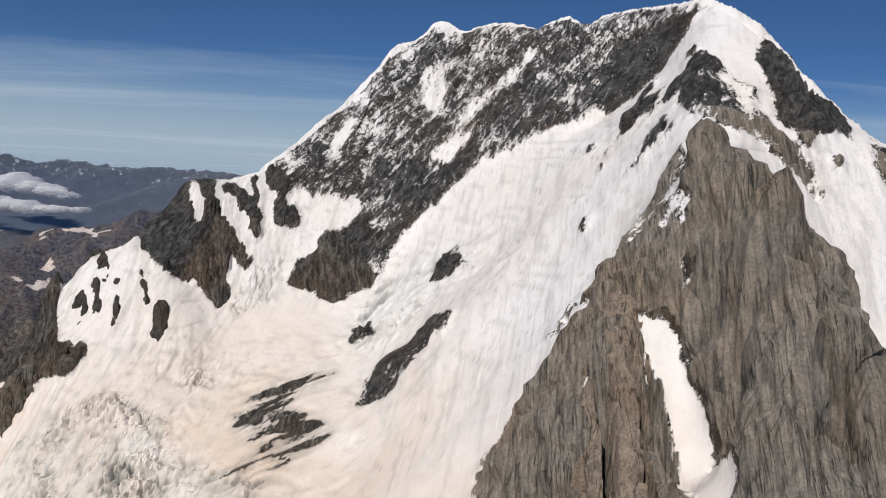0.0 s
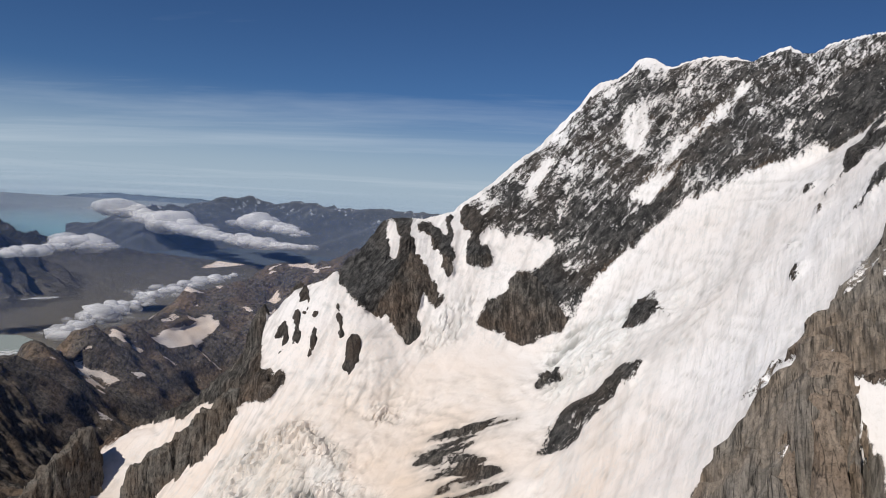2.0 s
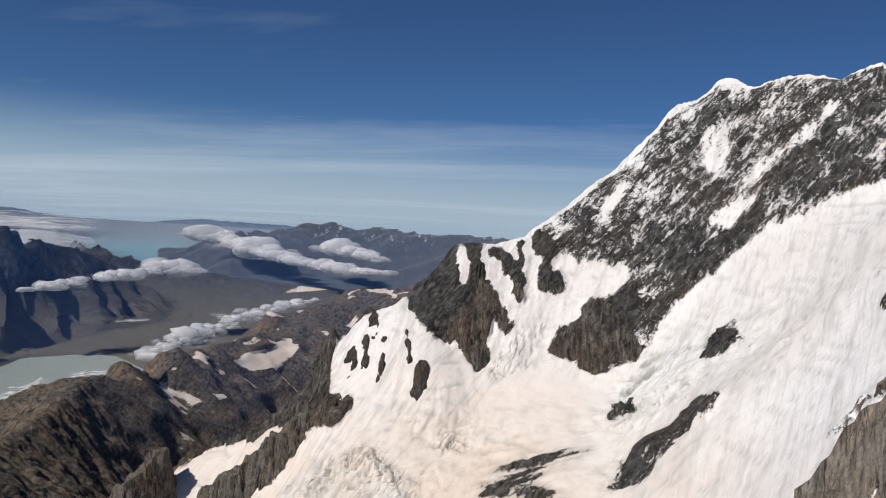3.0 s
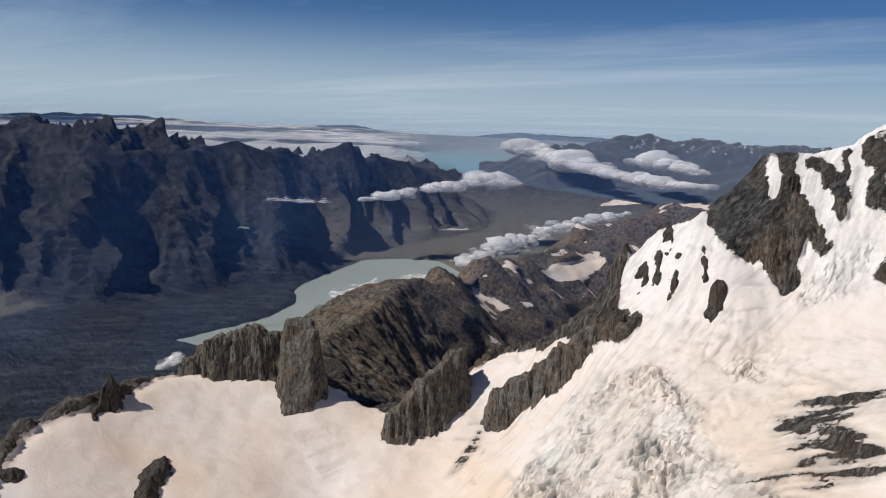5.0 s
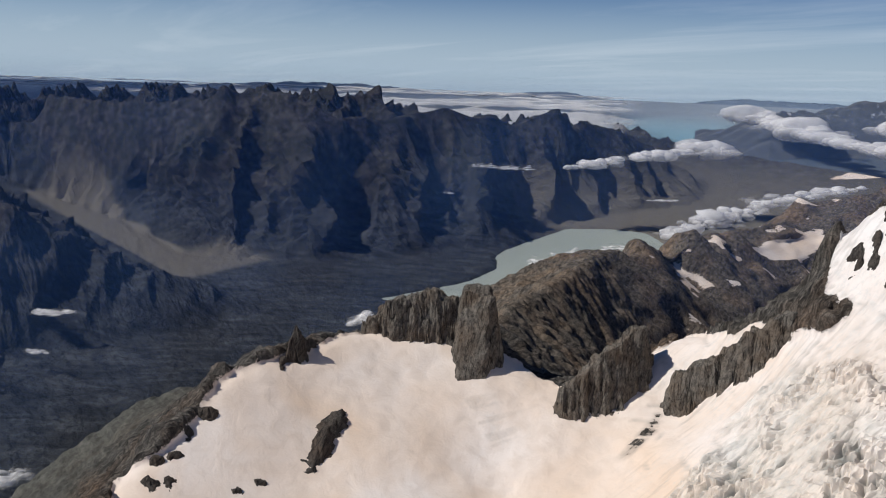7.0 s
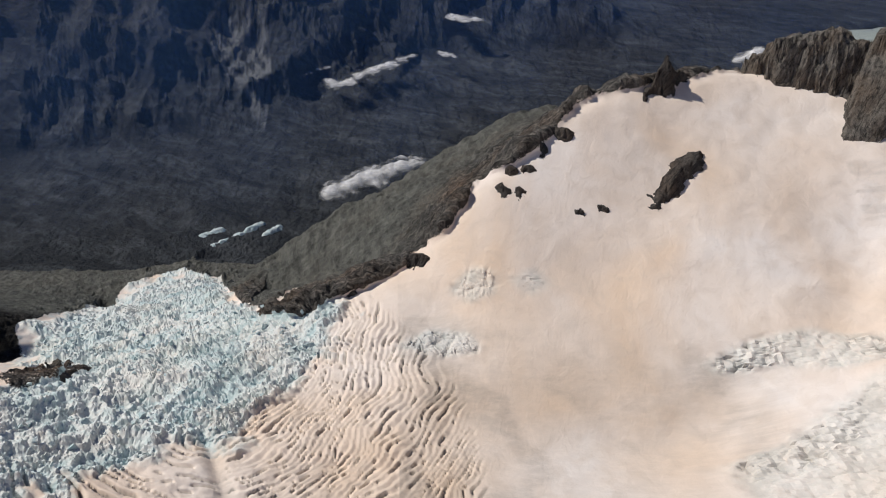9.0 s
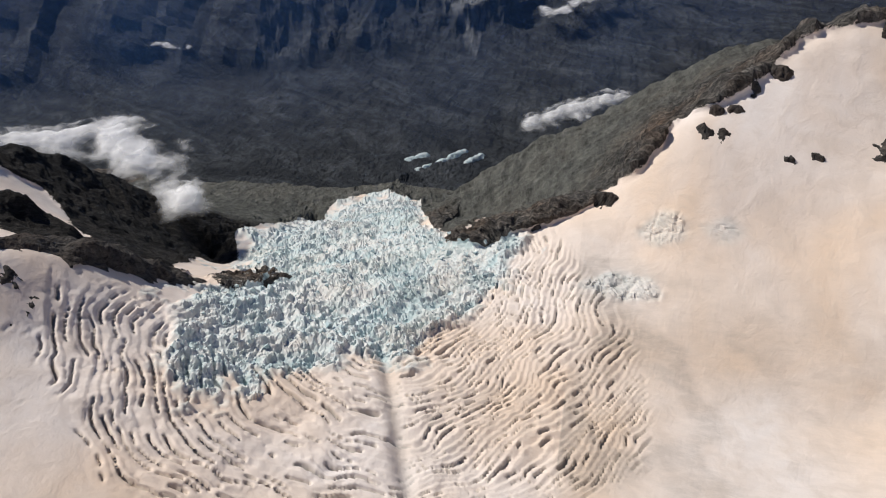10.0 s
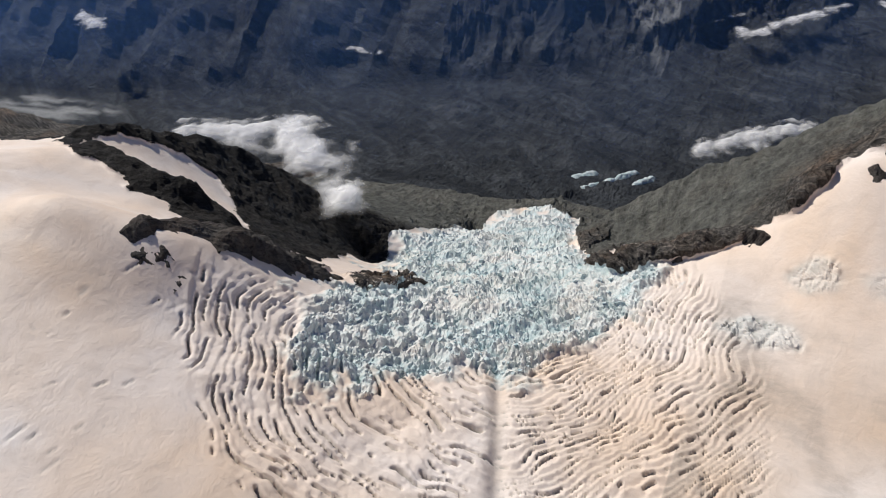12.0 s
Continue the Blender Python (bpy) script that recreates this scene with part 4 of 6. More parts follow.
# broken ice: tilted blocks between rifts
ice = inside(ICE_PLAN, px, py).astype(float)
j0, j1, i0, i1 = np.searchsorted(GY, -330), np.searchsorted(GY, 130), np.searchsorted(GX, -900), np.searchsorted(GX, -120)
ice[j0:j1, i0:i1] = blur(ice[j0:j1, i0:i1], 110)
i = ice > 0.01
ice[i] = np.clip(1.7 * ice[i] - 0.3 + 2.3 * fbm(px[i] / 26, py[i] / 26, 0, 4, 57, 0.6) * smooth(0.98, 0.7, ice[i]), 0, 1)
i = ice > 0.01


def blocks(x, y, size, seed):
    """Cells, each with a height of its own, and deep rifts between them."""
    x, y = x + 0.35 * size * perlin(x / size, y / size, 0, seed), y + 0.35 * size * perlin(x / size, y / size, 5.5, seed)
    ci, cj = np.floor(x / size).astype(int), np.floor(y / size).astype(int)
    d1, d2, tone = np.full(x.shape, 9.0), np.full(x.shape, 9.0), np.zeros(x.shape)
    for a in (-1, 0, 1):
        for b in (-1, 0, 1):
            h = PERM[(PERM[(ci + a + seed * 31) % 1024] + cj + b) % 1024]
            fx, fy = ci + a + (h % 97) / 97, cj + b + (h % 89) / 89
            d = np.hypot(x / size - fx, y / size - fy)
            closer = d < d1
            d2 = np.where(closer, d1, np.minimum(d2, d))
            tone = np.where(closer, (h % 61) / 61 + ((h % 13) / 13 - 0.5) * (x / size - fx) + ((h % 17) / 17 - 0.5) * (y / size - fy), tone)
            d1 = np.minimum(d, d1)
    return tone - 0.5 - 0.9 * np.exp(-((d2 - d1) / 0.13) ** 2)


chaos = 0.45 + 0.9 * smooth(-0.2, 0.3, fbm(px[i] / 28, py[i] / 28, 0, 3, 59))
ice_relief = chaos * (1.5 * blocks(px[i], py[i], 10, 2) + 0.9 * blocks(px[i], py[i], 4.2, 4) + 3.8 * (ridged((px[i] + py[i]) / 11, (px[i] - py[i]) / 7, 0, 4, 55, 0.7) - 0.5)) + 9 * fbm(px[i] / 45, py[i] / 45, 0, 4, 51) + 7.5 * (ridged(px[i] / 21, py[i] / 16, 0, 4, 53, 0.62) - 0.5)
fine[i] += ice[i] * ice_relief
# how far the colour is darkened in the low places between blocks
rift_dark = np.zeros_like(pz)
rift_dark[i] = ice[i] * np.clip(-ice_relief / 8, 0, 1)
# crevasses: arcs about the icefall's mouth, parted by a seam
crev = blur(inside(CREVASSE_PLAN, px, py).astype(float), 26)
k = crev > 0.01
X, Y = px[k], py[k]
left = smooth(-3, 3, (Y + 15) * 105 / 113 - (X + 291) * 42 / 113)
crev[k] = np.clip(crev[k] * (0.9 + 1.1 * fbm(X / 30, Y / 30, 0, 3, 93)), 0, 1)
warp = 12 * fbm(X / 55, Y / 55, 0, 3, 91) + 0.8 * fbm(X / 11, Y / 11, 0, 3, 92)
phi_l = (np.hypot(X + 272, Y + 12) + 1.3 * warp) / 5.6
phi_r = (np.hypot(X + 370, Y + 100) + 1.3 * warp) / 3.5
for phi, side, seed, depth in ((phi_l, 1 - left, 3, 6.0), (phi_r, left, 4, 4.4)):
    phi = phi + 0.7 * perlin(phi * 0.41, X / 60, Y / 60, 88 + seed)
    band = np.floor(phi)
    t = phi - band
    along = fbm(X / (22 if seed == 3 else 12), Y / (22 if seed == 3 else 12), band * 3.7, 3, 95 + seed)
    width = 0.08 + 0.09 * np.clip(fbm(X / 16, Y / 16, band * 1.9, 2, seed), -0.3, 1)
    cut = np.exp(-((t - 0.5) / np.maximum(width, 0.05)) ** 4) * smooth(-0.03, 0.06, along + (0.03 if seed == 3 else -0.04))
    # each slice leans over, its downhill lip higher than its back, and is nicked across
    lean = (0.5 - t) * (0.5 if seed == 3 else 0.7) + 0.3 * fbm(X / 6, Y / 6, band * 1.3, 3, 99)
    fine[k] += crev[k] * side * (1.9 * lean - depth * cut)
    rift_dark[k] = np.maximum(rift_dark[k], 0.95 * crev[k] * side * cut)
fine[k] += crev[k] * (0.5 * fbm(X / 4, Y / 4, 0, 2, 97) + 2.5 * fbm(X / 24, Y / 24, 0, 3, 98))
seam = np.exp(-(((py + 15) * 105 / 113 - (px + 291) * 42 / 113) / 4.5) ** 2) * smooth(-300, -270, px) * (1 - smooth(-150, -110, px))
fine = fine * (1 - 0.8 * np.clip(seam, 0, 1)) - 3.0 * seam
# smaller broken fields
broken = np.zeros_like(pz)
for plan, amount in BROKEN_PLANS:
    broken = np.maximum(broken, amount * blur(inside(plan, px, py).astype(float), 7))
b = broken > 0.01
X, Y = px[b], py[b]
bend = 9 * fbm(X / 45, Y / 45, 0, 3, 75)
patchy = 0.35 + 0.9 * smooth(-0.15, 0.3, fbm(X / 38, Y / 38, 0, 2, 77))
rel = 1.7 * patchy * (2.2 * blocks(X + bend, Y - bend, 15, 6) + 1.2 * blocks(X, Y, 6.5, 8) + 7 * (ridged((X + 0.5 * Y + bend) / 27, (Y - 0.5 * X + bend) / 11, 0, 4, 71, 0.6) - 0.5))
fine[b] += broken[b] * rel
rift_dark[b] = np.maximum(rift_dark[b], broken[b] * np.clip(-rel / 3, 0, 1))
# stray crevasses on the slopes
stray = core & (rocky < 0.3) & (py > 440)
X, Y = px[stray], py[stray]
ph = (pz[stray] + 6 * fbm(X / 60, Y / 60, 0, 2, 101)) / 7.0
tt = ph - np.floor(ph)
cut = np.exp(-((tt - 0.5) / 0.12) ** 2) * smooth(0.12, 0.26, fbm(X / 36, Y / 36, np.floor(ph) * 2.3, 3, 103)) * smooth(0.02, 0.08, steep[stray])
fine[stray] -= 0.9 * cut
rift_dark[stray] = np.maximum(rift_dark[stray], 0.35 * cut)
# short parallel cracks on the snow hill beside the icefall and above its lip
stray = core & (rocky < 0.3) & (py < 200) & (py > -330) & (px > -330) & (px < -60)
X, Y = px[stray], py[stray]
ph = (0.3 * X + Y + 6 * fbm(X / 50, Y / 50, 0, 2, 105)) / 6.0
tt = ph - np.floor(ph)
cut = np.exp(-((tt - 0.5) / 0.1) ** 2) * smooth(0.14, 0.24, fbm((X - 0.3 * Y) / 15, np.floor(ph) * 2.9, 0, 3, 107)) * smooth(-0.1, 0.15, fbm(X / 60, Y / 60, 0, 2, 109)) * smooth(-125, -150, Y) * smooth(-200, -188, Y)
fine[stray] -= 1.0 * cut
# shallow cuts: their dark line is mostly put into the colour
rift_dark[stray] = np.maximum(rift_dark[stray], 0.6 * cut)
vx, vy, vz = px + nxv * fine, py + nyv * fine, pz + nzv * fine
# clefts beside the buttress rib
k = core & (px > 40) & (px < 130) & (py > 270) & (py < 400)
for cleft, deep, wide in CLEFTS:
    vz[k] -= deep * np.exp(-(gap_to(cleft, px[k], py[k])[0] / wide) ** 4)
# the summit ridge stands as a sharp notched edge
k = (crest_gap < 16) & (px > -240)
notch = 3.2 * (ridged(px[k] / 17, py[k] / 17, 0, 3, 183, 0.6) - 0.6)
vz[k] = np.maximum(vz[k], crest_level[k] + notch - 1.15 * crest_gap[k])
# valley floor: rubble in long flow lines, flats, and the lake's bed
flat = ~core & (rocky < 0.9)
X, Y = px[flat], py[flat]
along_v = (X * 0.55 + Y * 0.83)
across_v = (X * 0.83 - Y * 0.55)
wob = 40 * fbm(X / 160, Y / 160, 0, 2, 115)
rubble = 6 * (ridged((across_v + wob) / 62, (along_v + wob) / 120, 0, 4, 111, 0.6) - 0.5) + 7 * fbm(X / 30, Y / 30, 0, 3, 113)
calm = np.maximum(blur(inside(FLATS_PLAN, px, py).astype(float), 3), smooth(1900, 2300, py))
vz[flat] += (1 - rocky[flat]) * rubble * (1 - 0.93 * calm[flat])
lake = blur(inside(LAKE_PLAN, px, py).astype(float), 2)
vz -= 26 * lake * (1 - in_near)

# the far country is drawn nearer along the lines of sight, as the view allows no more than five kilometres
HUB, REACH, SPAN = np.array((26.0, 50.0, -2.0)), 2600.0, 2250.0


def drawn_in(x, y, z):
    dx, dy, dz = x - HUB[0], y - HUB[1], z - HUB[2]
    d = np.sqrt(dx * dx + dy * dy + dz * dz)
    k = np.where(d > REACH, (REACH + SPAN * (1 - np.exp(-(d - REACH) / SPAN))) / d, 1)
    return HUB[0] + dx * k, HUB[1] + dy * k, HUB[2] + dz * k


vx, vy, vz = drawn_in(vx, vy, vz)
ny_, nx_ = px.shape
ids = np.arange(ny_ * nx_).reshape(ny_, nx_)
quads = np.stack([ids[:-1, :-1], ids[:-1, 1:], ids[1:, 1:], ids[1:, :-1]], -1).reshape(-1, 4)
cx, cy, cz = ((px[:-1, :-1] + px[1:, 1:]) / 2).ravel(), ((py[:-1, :-1] + py[1:, 1:]) / 2).ravel(), ((pz[:-1, :-1] + pz[1:, 1:]) / 2).ravel()
coords = np.stack([vx, vy, vz], -1).reshape(-1, 3)
dust = 0.25 + 0.75 * smooth(-60, -200, vz)
dust[core] = np.clip(dust[core] + 0.3 * fbm(px[core] / 120, py[core] / 120, 0, 2, 81), 0, 1)
dirt = np.zeros_like(pz)
for plan in DIRT_PLANS:
    dirt = np.maximum(dirt, blur(inside(plan, px, py).astype(float), 5))
# snow holds on ledges and gully floors, steep ribs shed it
gy2, gx2 = np.gradient(vz, GY, GX)
lie = 1 / np.sqrt(gx2**2 + gy2**2 + 1)
bare = bare_amount + np.where(core, rocky * 0.4 * (smooth(0.75, 0.3, lie) - 0.45) + 0.28 * rocky * np.clip(fine / 9, -1, 1), 0)
# thin snow on the flatter tops of the lower hills
k = f & (px > -1700) & (pz > -430)
bare[k] -= 1.5 * smooth(0.12, 0.3, fbm(px[k] / 75, py[k] / 75, 0, 3, 125)) * smooth(0.55, 0.85, lie[k]) * smooth(-430, -340, pz[k])
# a thin cornice of snow along the summit ridge
k = (crest_gap < 10) & (px > -170)
bare[k] = np.where(crest_gap[k] < 2.6 + 5 * fbm(px[k] / 24, py[k] / 24, 0, 2, 127), 0.12, bare[k])
smear = np.zeros_like(pz)
k = dirt > 0.01
smear[k] = fbm((0.86 * py[k] - 0.5 * px[k]) / 6, (0.86 * px[k] + 0.5 * py[k]) / 55, 0, 4, 129, 0.65)
# snow is darkened over the dirt and along the seam's groove
dark_snow = np.clip(np.maximum(dirt * (0.75 + 1.6 * smear), 0.4 * seam), 0, 1)
k = core & (rocky < 0.6) & (py > 380)
grime = 0.3 * smooth(0.08, 0.4, fbm((px[k] - 0.18 * py[k]) / 7, py[k] / 70, 0, 4, 185, 0.6)) * smooth(0.08, 0.2, steep[k]) + 0.4 * np.minimum(1, broken[k] * 1.6) * smooth(0.02, 0.4, fbm(px[k] / 12, py[k] / 12, 0, 4, 187, 0.65))
dark_snow[k] = np.maximum(dark_snow[k], grime)
k = core & (rocky < 0.3) & (py > 90) & (py < 480) & (px > -400) & (px < -60)
fold = fbm(px[k] / 70, py[k] / 70, 0, 3, 195)
bands = 0.5 + 0.5 * np.sin(9 * fold + py[k] / 21)
dark_snow[k] = np.maximum(dark_snow[k], smooth(-285, -312, pz[k]) * (0.2 + 0.3 * smooth(0.3, 0.9, bands) * smooth(-0.3, 0.3, fold)))
bare = np.maximum(bare, dirt * (0.52 + 1.3 * smear))
k = ice > 0.01
mottle = np.zeros_like(pz)
mottle[k] = fbm(px[k] / 45, py[k] / 45, 0, 3, 123)
ice_tint = np.clip(ice * (0.8 + 0.5 * mottle) + np.maximum(rift_dark * 0.4, broken * np.where((px < -150) & (py < 420), 0.75, 0.25)), 0, 1)
runnel = smooth(0.1, 0.25, steep) * smooth(330, 420, py) * (1 - np.clip(dust, 0, 1) * 0.5)
pale = 0.5 * blur(inside(SLIP_PLAN, px, py).astype(float), 1) * smooth(0.0, 0.3, 0.25 + fbm((px + py) / 40, (py - 0.2 * px) / 14, 0, 3, 191))
pale = np.maximum(pale, blur(inside(OLD_ICE_PLAN, px, py).astype(float), 1) * smooth(-0.1, 0.25, 0.12 + fbm(px / 24, py / 110, 0, 3, 193)))
layers = {"scree": scree.ravel(), "runnel": runnel.ravel(), "rock": bare.ravel(), "dust": dust.ravel(), "ice": ice_tint.ravel(), "rift_dark": np.clip(rift_dark, 0, 1).ravel(), "dark_snow": dark_snow.ravel(), "flats": calm.ravel(), "pale": pale.ravel(), "high": smooth(-560, -300, vz).ravel()}


def sheet_object(name, faces, mat):
    """One piece of the ground sheet as a mesh of its own."""
    used, inv = np.unique(faces, return_inverse=True)
    me = bpy.data.meshes.new(name)
    me.vertices.add(len(used))
    me.vertices.foreach_set("co", coords[used].astype(np.float32).ravel())
    me.loops.add(faces.size)
    me.loops.foreach_set("vertex_index", inv.reshape(-1).astype(np.int32))
    me.polygons.add(len(faces))
    me.polygons.foreach_set("loop_start", np.arange(0, faces.size, 4, dtype=np.int32))
    me.update(calc_edges=True)
    lower_hill = (px.ravel()[faces[:, 0]] < -420) & (py.ravel()[faces[:, 0]] > 440)
    sharp = (rocky.ravel()[faces[:, 0]] > 0.5) & core.ravel()[faces[:, 0]] & ~lower_hill | ((rocky.ravel()[faces[:, 0]] > 0.3) & ~core.ravel()[faces[:, 0]] & (px.ravel()[faces[:, 0]] < -1180)) | (ice.ravel()[faces[:, 0]] > 0.8) | (broken.ravel()[faces[:, 0]] > 0.35)
    me.polygons.foreach_set("use_smooth", ~sharp)
    for key, values in layers.items():
        at = me.attributes.new(key, "FLOAT", "POINT")
        at.data.foreach_set("value", values[used].astype(np.float32))
    me.materials.append(mat)
    return new(name, me)


PEAK_PLAN = [(-235, 606), (-205, 600), (-187, 652), (-107, 695), (-51, 670), (-59, 603), (-48, 503), (-40, 440), (10, 370), (30, 300), (120, 240), (1600, 240), (1600, 2300), (-330, 2300), (-420, 800), (-300, 640)]
VIEW_PLAN = [(-620, 400), (-520, 362), (-498, 286), (-487, 217), (-425, 130), (-405, 76), (-395, 40), (-400, 5), (-470, -20), (-560, -60), (-640, -90), (-820, -100), (-1000, 300), (-900, 560)]
part_of = np.full(len(quads), 0)
part_of[inside(PEAK_PLAN, cx, cy)] = 1
part_of[(cx < -640) & (cz < -575) & (cy < 900)] = 3
part_of[(cx < -1050) & (cz < VALLEY + 6)] = 3
part_of[(cx < -1180 - 0.35 * (cy + 600)) & (cx < -1050) & (cz >= VALLEY + 6)] = 4
hills = (cx > -1700) & (cy > 440) & ((part_of == 0) | (part_of == 3)) & (cx < -300) & (cz > VALLEY + 10) & (cy > 440 + 0.6 * (cx + 700))
part_of[hills & ~((cx > -470) & (cy < 620))] = 5
part_of[inside(VIEW_PLAN, cx, cy) & (part_of == 0)] = 6
part_of[inside(ICE_PLAN, cx, cy)] = 2
# the peak's own parts
on_peak = part_of == 1
part_of[on_peak & (rock_soft[:-1, :-1].ravel() > 0.5)] = 7
part_of[on_peak & (rock_soft[:-1, :-1].ravel() > 0.5) & (cy < 480)] = 8
part_of[((part_of == 0) | (part_of == 3)) & (rock_soft[:-1, :-1].ravel() > 0.45) & (cx < -250) & (cx > -740) & (cy < -140) & (cy > -520)] = 11
spur = (part_of == 4) & (cy < 660) & (cx > -2500 - 0.2 * cy)
part_of[spur] = 9
GROUND = {
    0: ("glacier", "dusty pink-white snow plateau of a high glacier with crevasses", "glacier", MAT_ALPINE),
    2: ("icefall", "broken pale blue ice tumbling over a steep step", "icefall", MAT_ALPINE),
    3: ("ground", "grey rubble-covered valley floor far below the glacier", "valley floor", MAT_FAR),
    4: ("mountain_range", "long dark bare mountain range in shade across the valley", "mountain range", MAT_FAR),
    5: ("foothill_ridge", "brown bare rock hills with thin snow patches above the lake", "hill", MAT_HILL),
    11: ("rock_ridge", "dark rock ridges, shade painted in, with snow gullies beside the icefall", "ridge", MAT_SHADED_RIDGE),
    9: ("mountain_spur", "dark blue-grey mountain spur with a landslip across the valley", "mountain spur", MAT_FAR),
}
MADE = {}
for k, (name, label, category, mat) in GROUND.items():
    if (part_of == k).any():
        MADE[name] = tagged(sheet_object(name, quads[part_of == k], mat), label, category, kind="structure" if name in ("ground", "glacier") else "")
loose = scree[:-1, :-1].ravel() > 0.5
part_of[(part_of == 6) & loose] = 10
slope = tagged(new("rock_spur"), "grey scree and rock spur falling from the snow to the valley", "mountain spur")
slope.location = (-560, 150, -400)
for k, name, label in ((6, "crag_band", "dark broken rock along the snow edge"), (10, "scree_slope", "smooth grey-green scree slope")):
    ob = sheet_object(name, quads[part_of == k], MAT_ALPINE)
    ob.parent, ob.matrix_parent_inverse = slope, Matrix.Translation((560, -150, 400))
    tagged(ob, label)
peak = tagged(new("mountain"), "steep alpine peak with dark rock face and snowy summit ridge", "mountain")
peak.location = (100, 700, -100)
for k, name, label in ((1, "snow_slope", "steep fluted snow slope"), (7, "rock_face", "dark snow-streaked rock face"), (8, "rock_buttress", "brown bedded rock buttress")):
    ob = sheet_object(name, quads[part_of == k], {"rock_face": MAT_FACE, "rock_buttress": MAT_BUTTRESS}.get(name, MAT_ALPINE))
    ob.parent, ob.matrix_parent_inverse = peak, Matrix.Translation((-100, -700, 100))
    tagged(ob, label)

# ---- rock outcrops that stand out of the snow ----


def ground_at(x, y):
    return sample(near_sheet, NX0, NY0, NSTEP, np.asarray(x, float), np.asarray(y, float))


def outcrop(name, label, spine, top, lean, seed, mat, step=0.9, flute=2.2, group="", cuts=()):
    """A crag along a crest line: spine of (x, y, z), half width of its top, fall of its sides in metres per metre."""
    pts = np.array(spine, float)
    # the crest line is kinked and notched
    rnd = np.random.RandomState(seed + 400)
    s = np.concatenate([[0], np.cumsum(np.hypot(*np.diff(pts[:, :2], axis=0).T))])
    u = np.linspace(0, s[-1], max(4, int(s[-1] / 3.5)))
    pts = np.stack([np.interp(u, s, pts[:, k]) for k in range(3)], -1)
    pts[1:-1] += rnd.uniform(-1, 1, (len(u) - 2, 3)) * (0.55 * flute, 0.55 * flute, 0.6 * flute)
    low = min(ground_at(pts[:, 0], pts[:, 1]).min(), pts[:, 2].min() - 8)
    reach = top + (pts[:, 2].max() - low) / lean + 4
    xs = np.arange(pts[:, 0].min() - reach, pts[:, 0].max() + reach, step)
    ys = np.arange(pts[:, 1].min() - reach, pts[:, 1].max() + reach, step)
    X, Y = np.meshgrid(xs, ys)
    best, crest = np.full(X.shape, 1e9), np.zeros(X.shape)
    for (ax, ay, az), (bx, by, bz) in zip(pts, pts[1:]):
        ex, ey = bx - ax, by - ay
        t = np.clip(((X - ax) * ex + (Y - ay) * ey) / (ex * ex + ey * ey), 0, 1)
        d = np.hypot(X - ax - t * ex, Y - ay - t * ey)
        closer = d < best
        best, crest = np.where(closer, d, best), np.where(closer, az + (bz - az) * t, crest)
    span = max(8.0, reach)
    drop = np.maximum(0, best - top) * lean
    SX, SY = X + 0.3 * drop, Y - 0.22 * drop
    d = best + flute * (1.5 * fbm(X / (0.35 * span), Y / (0.35 * span), seed * 1.7, 3, 131) + 1.7 * (0.5 - ridged(SX / 7.5, SY / 7.5, seed * 1.3 + drop / 22, 4, 133, 0.62)))
    Z = crest - lean * np.maximum(0, d - top) + flute * 1.5 * (ridged(X / 9, Y / 9, seed * 2.1, 4, 135, 0.6) - 0.6)
    # ledges
    Z = Z + 0.9 * np.sin(Z / 2.3 + 2.5 * fbm(X / 14, Y / 14, 0, 2, 137))
    for cleft, deep, wide in cuts:
        Z = Z - deep * np.exp(-(gap_to(cleft, X, Y)[0] / wide) ** 4)
    G = ground_at(X, Y)
    keep = Z > G - 5
    Z = np.maximum(Z, G - 6)
    ny, nx = X.shape
    ids = np.arange(nx * ny).reshape(ny, nx)
    q = np.stack([ids[:-1, :-1], ids[:-1, 1:], ids[1:, 1:], ids[1:, :-1]], -1).reshape(-1, 4)
    q = q[keep.ravel()[q].any(1)]
    used, inv = np.unique(q, return_inverse=True)
    me = bpy.data.meshes.new(name)
    me.from_pydata(np.stack([X.ravel(), Y.ravel(), Z.ravel()], -1)[used].tolist(), [], inv.reshape(-1, 4).tolist())
    me.materials.append(mat)
    return tagged(new(name, me), label, "rock outcrop", group)


outcrop("rock_crag", "fluted grey-brown rock wall standing along the snow crest", [(-512, 350, -195), (-503, 362, -180), (-490, 388, -171), (-480, 408, -178), (-474, 416, -186)], 4, 3.6, 1, MAT_CRAG, 0.8, 2.8)
outcrop("rock_tower", "tall grey rock tower with a tongue falling into the snow", [(-468, 418, -168), (-458, 414, -170), (-452, 404, -188), (-441, 397, -212), (-430, 392, -238)], 9, 4.2, 2, MAT_CRAG, 0.8, 2.8)
outcrop("rock_fin", "brown bedded rock fin rising out of the snow saddle", [(-381, 440, -222), (-377, 452, -212), (-374, 470, -196), (-374, 498, -184), (-380, 512, -188)], 2.4, 3.8, 3, MAT_CRAG, 0.8, 2.6)
outcrop("rock_cliff", "dark bedded cliff under a snow terrace", [(-334, 508, -206), (-318, 521, -192), (-304, 528, -174), (-289, 540, -158), (-284, 546, -152)], 4, 3.4, 4, MAT_CRAG, 0.8, 2.8)
outcrop("rock_spike", "small dark rock spike on the crest of the snow dome", [(-482, 262, -214), (-490, 271, -202), (-494, 279, -186), (-497, 285, -200), (-501, 297, -206)], 0.4, 3.8, 5, MAT_DARK, 0.6, 2.2)
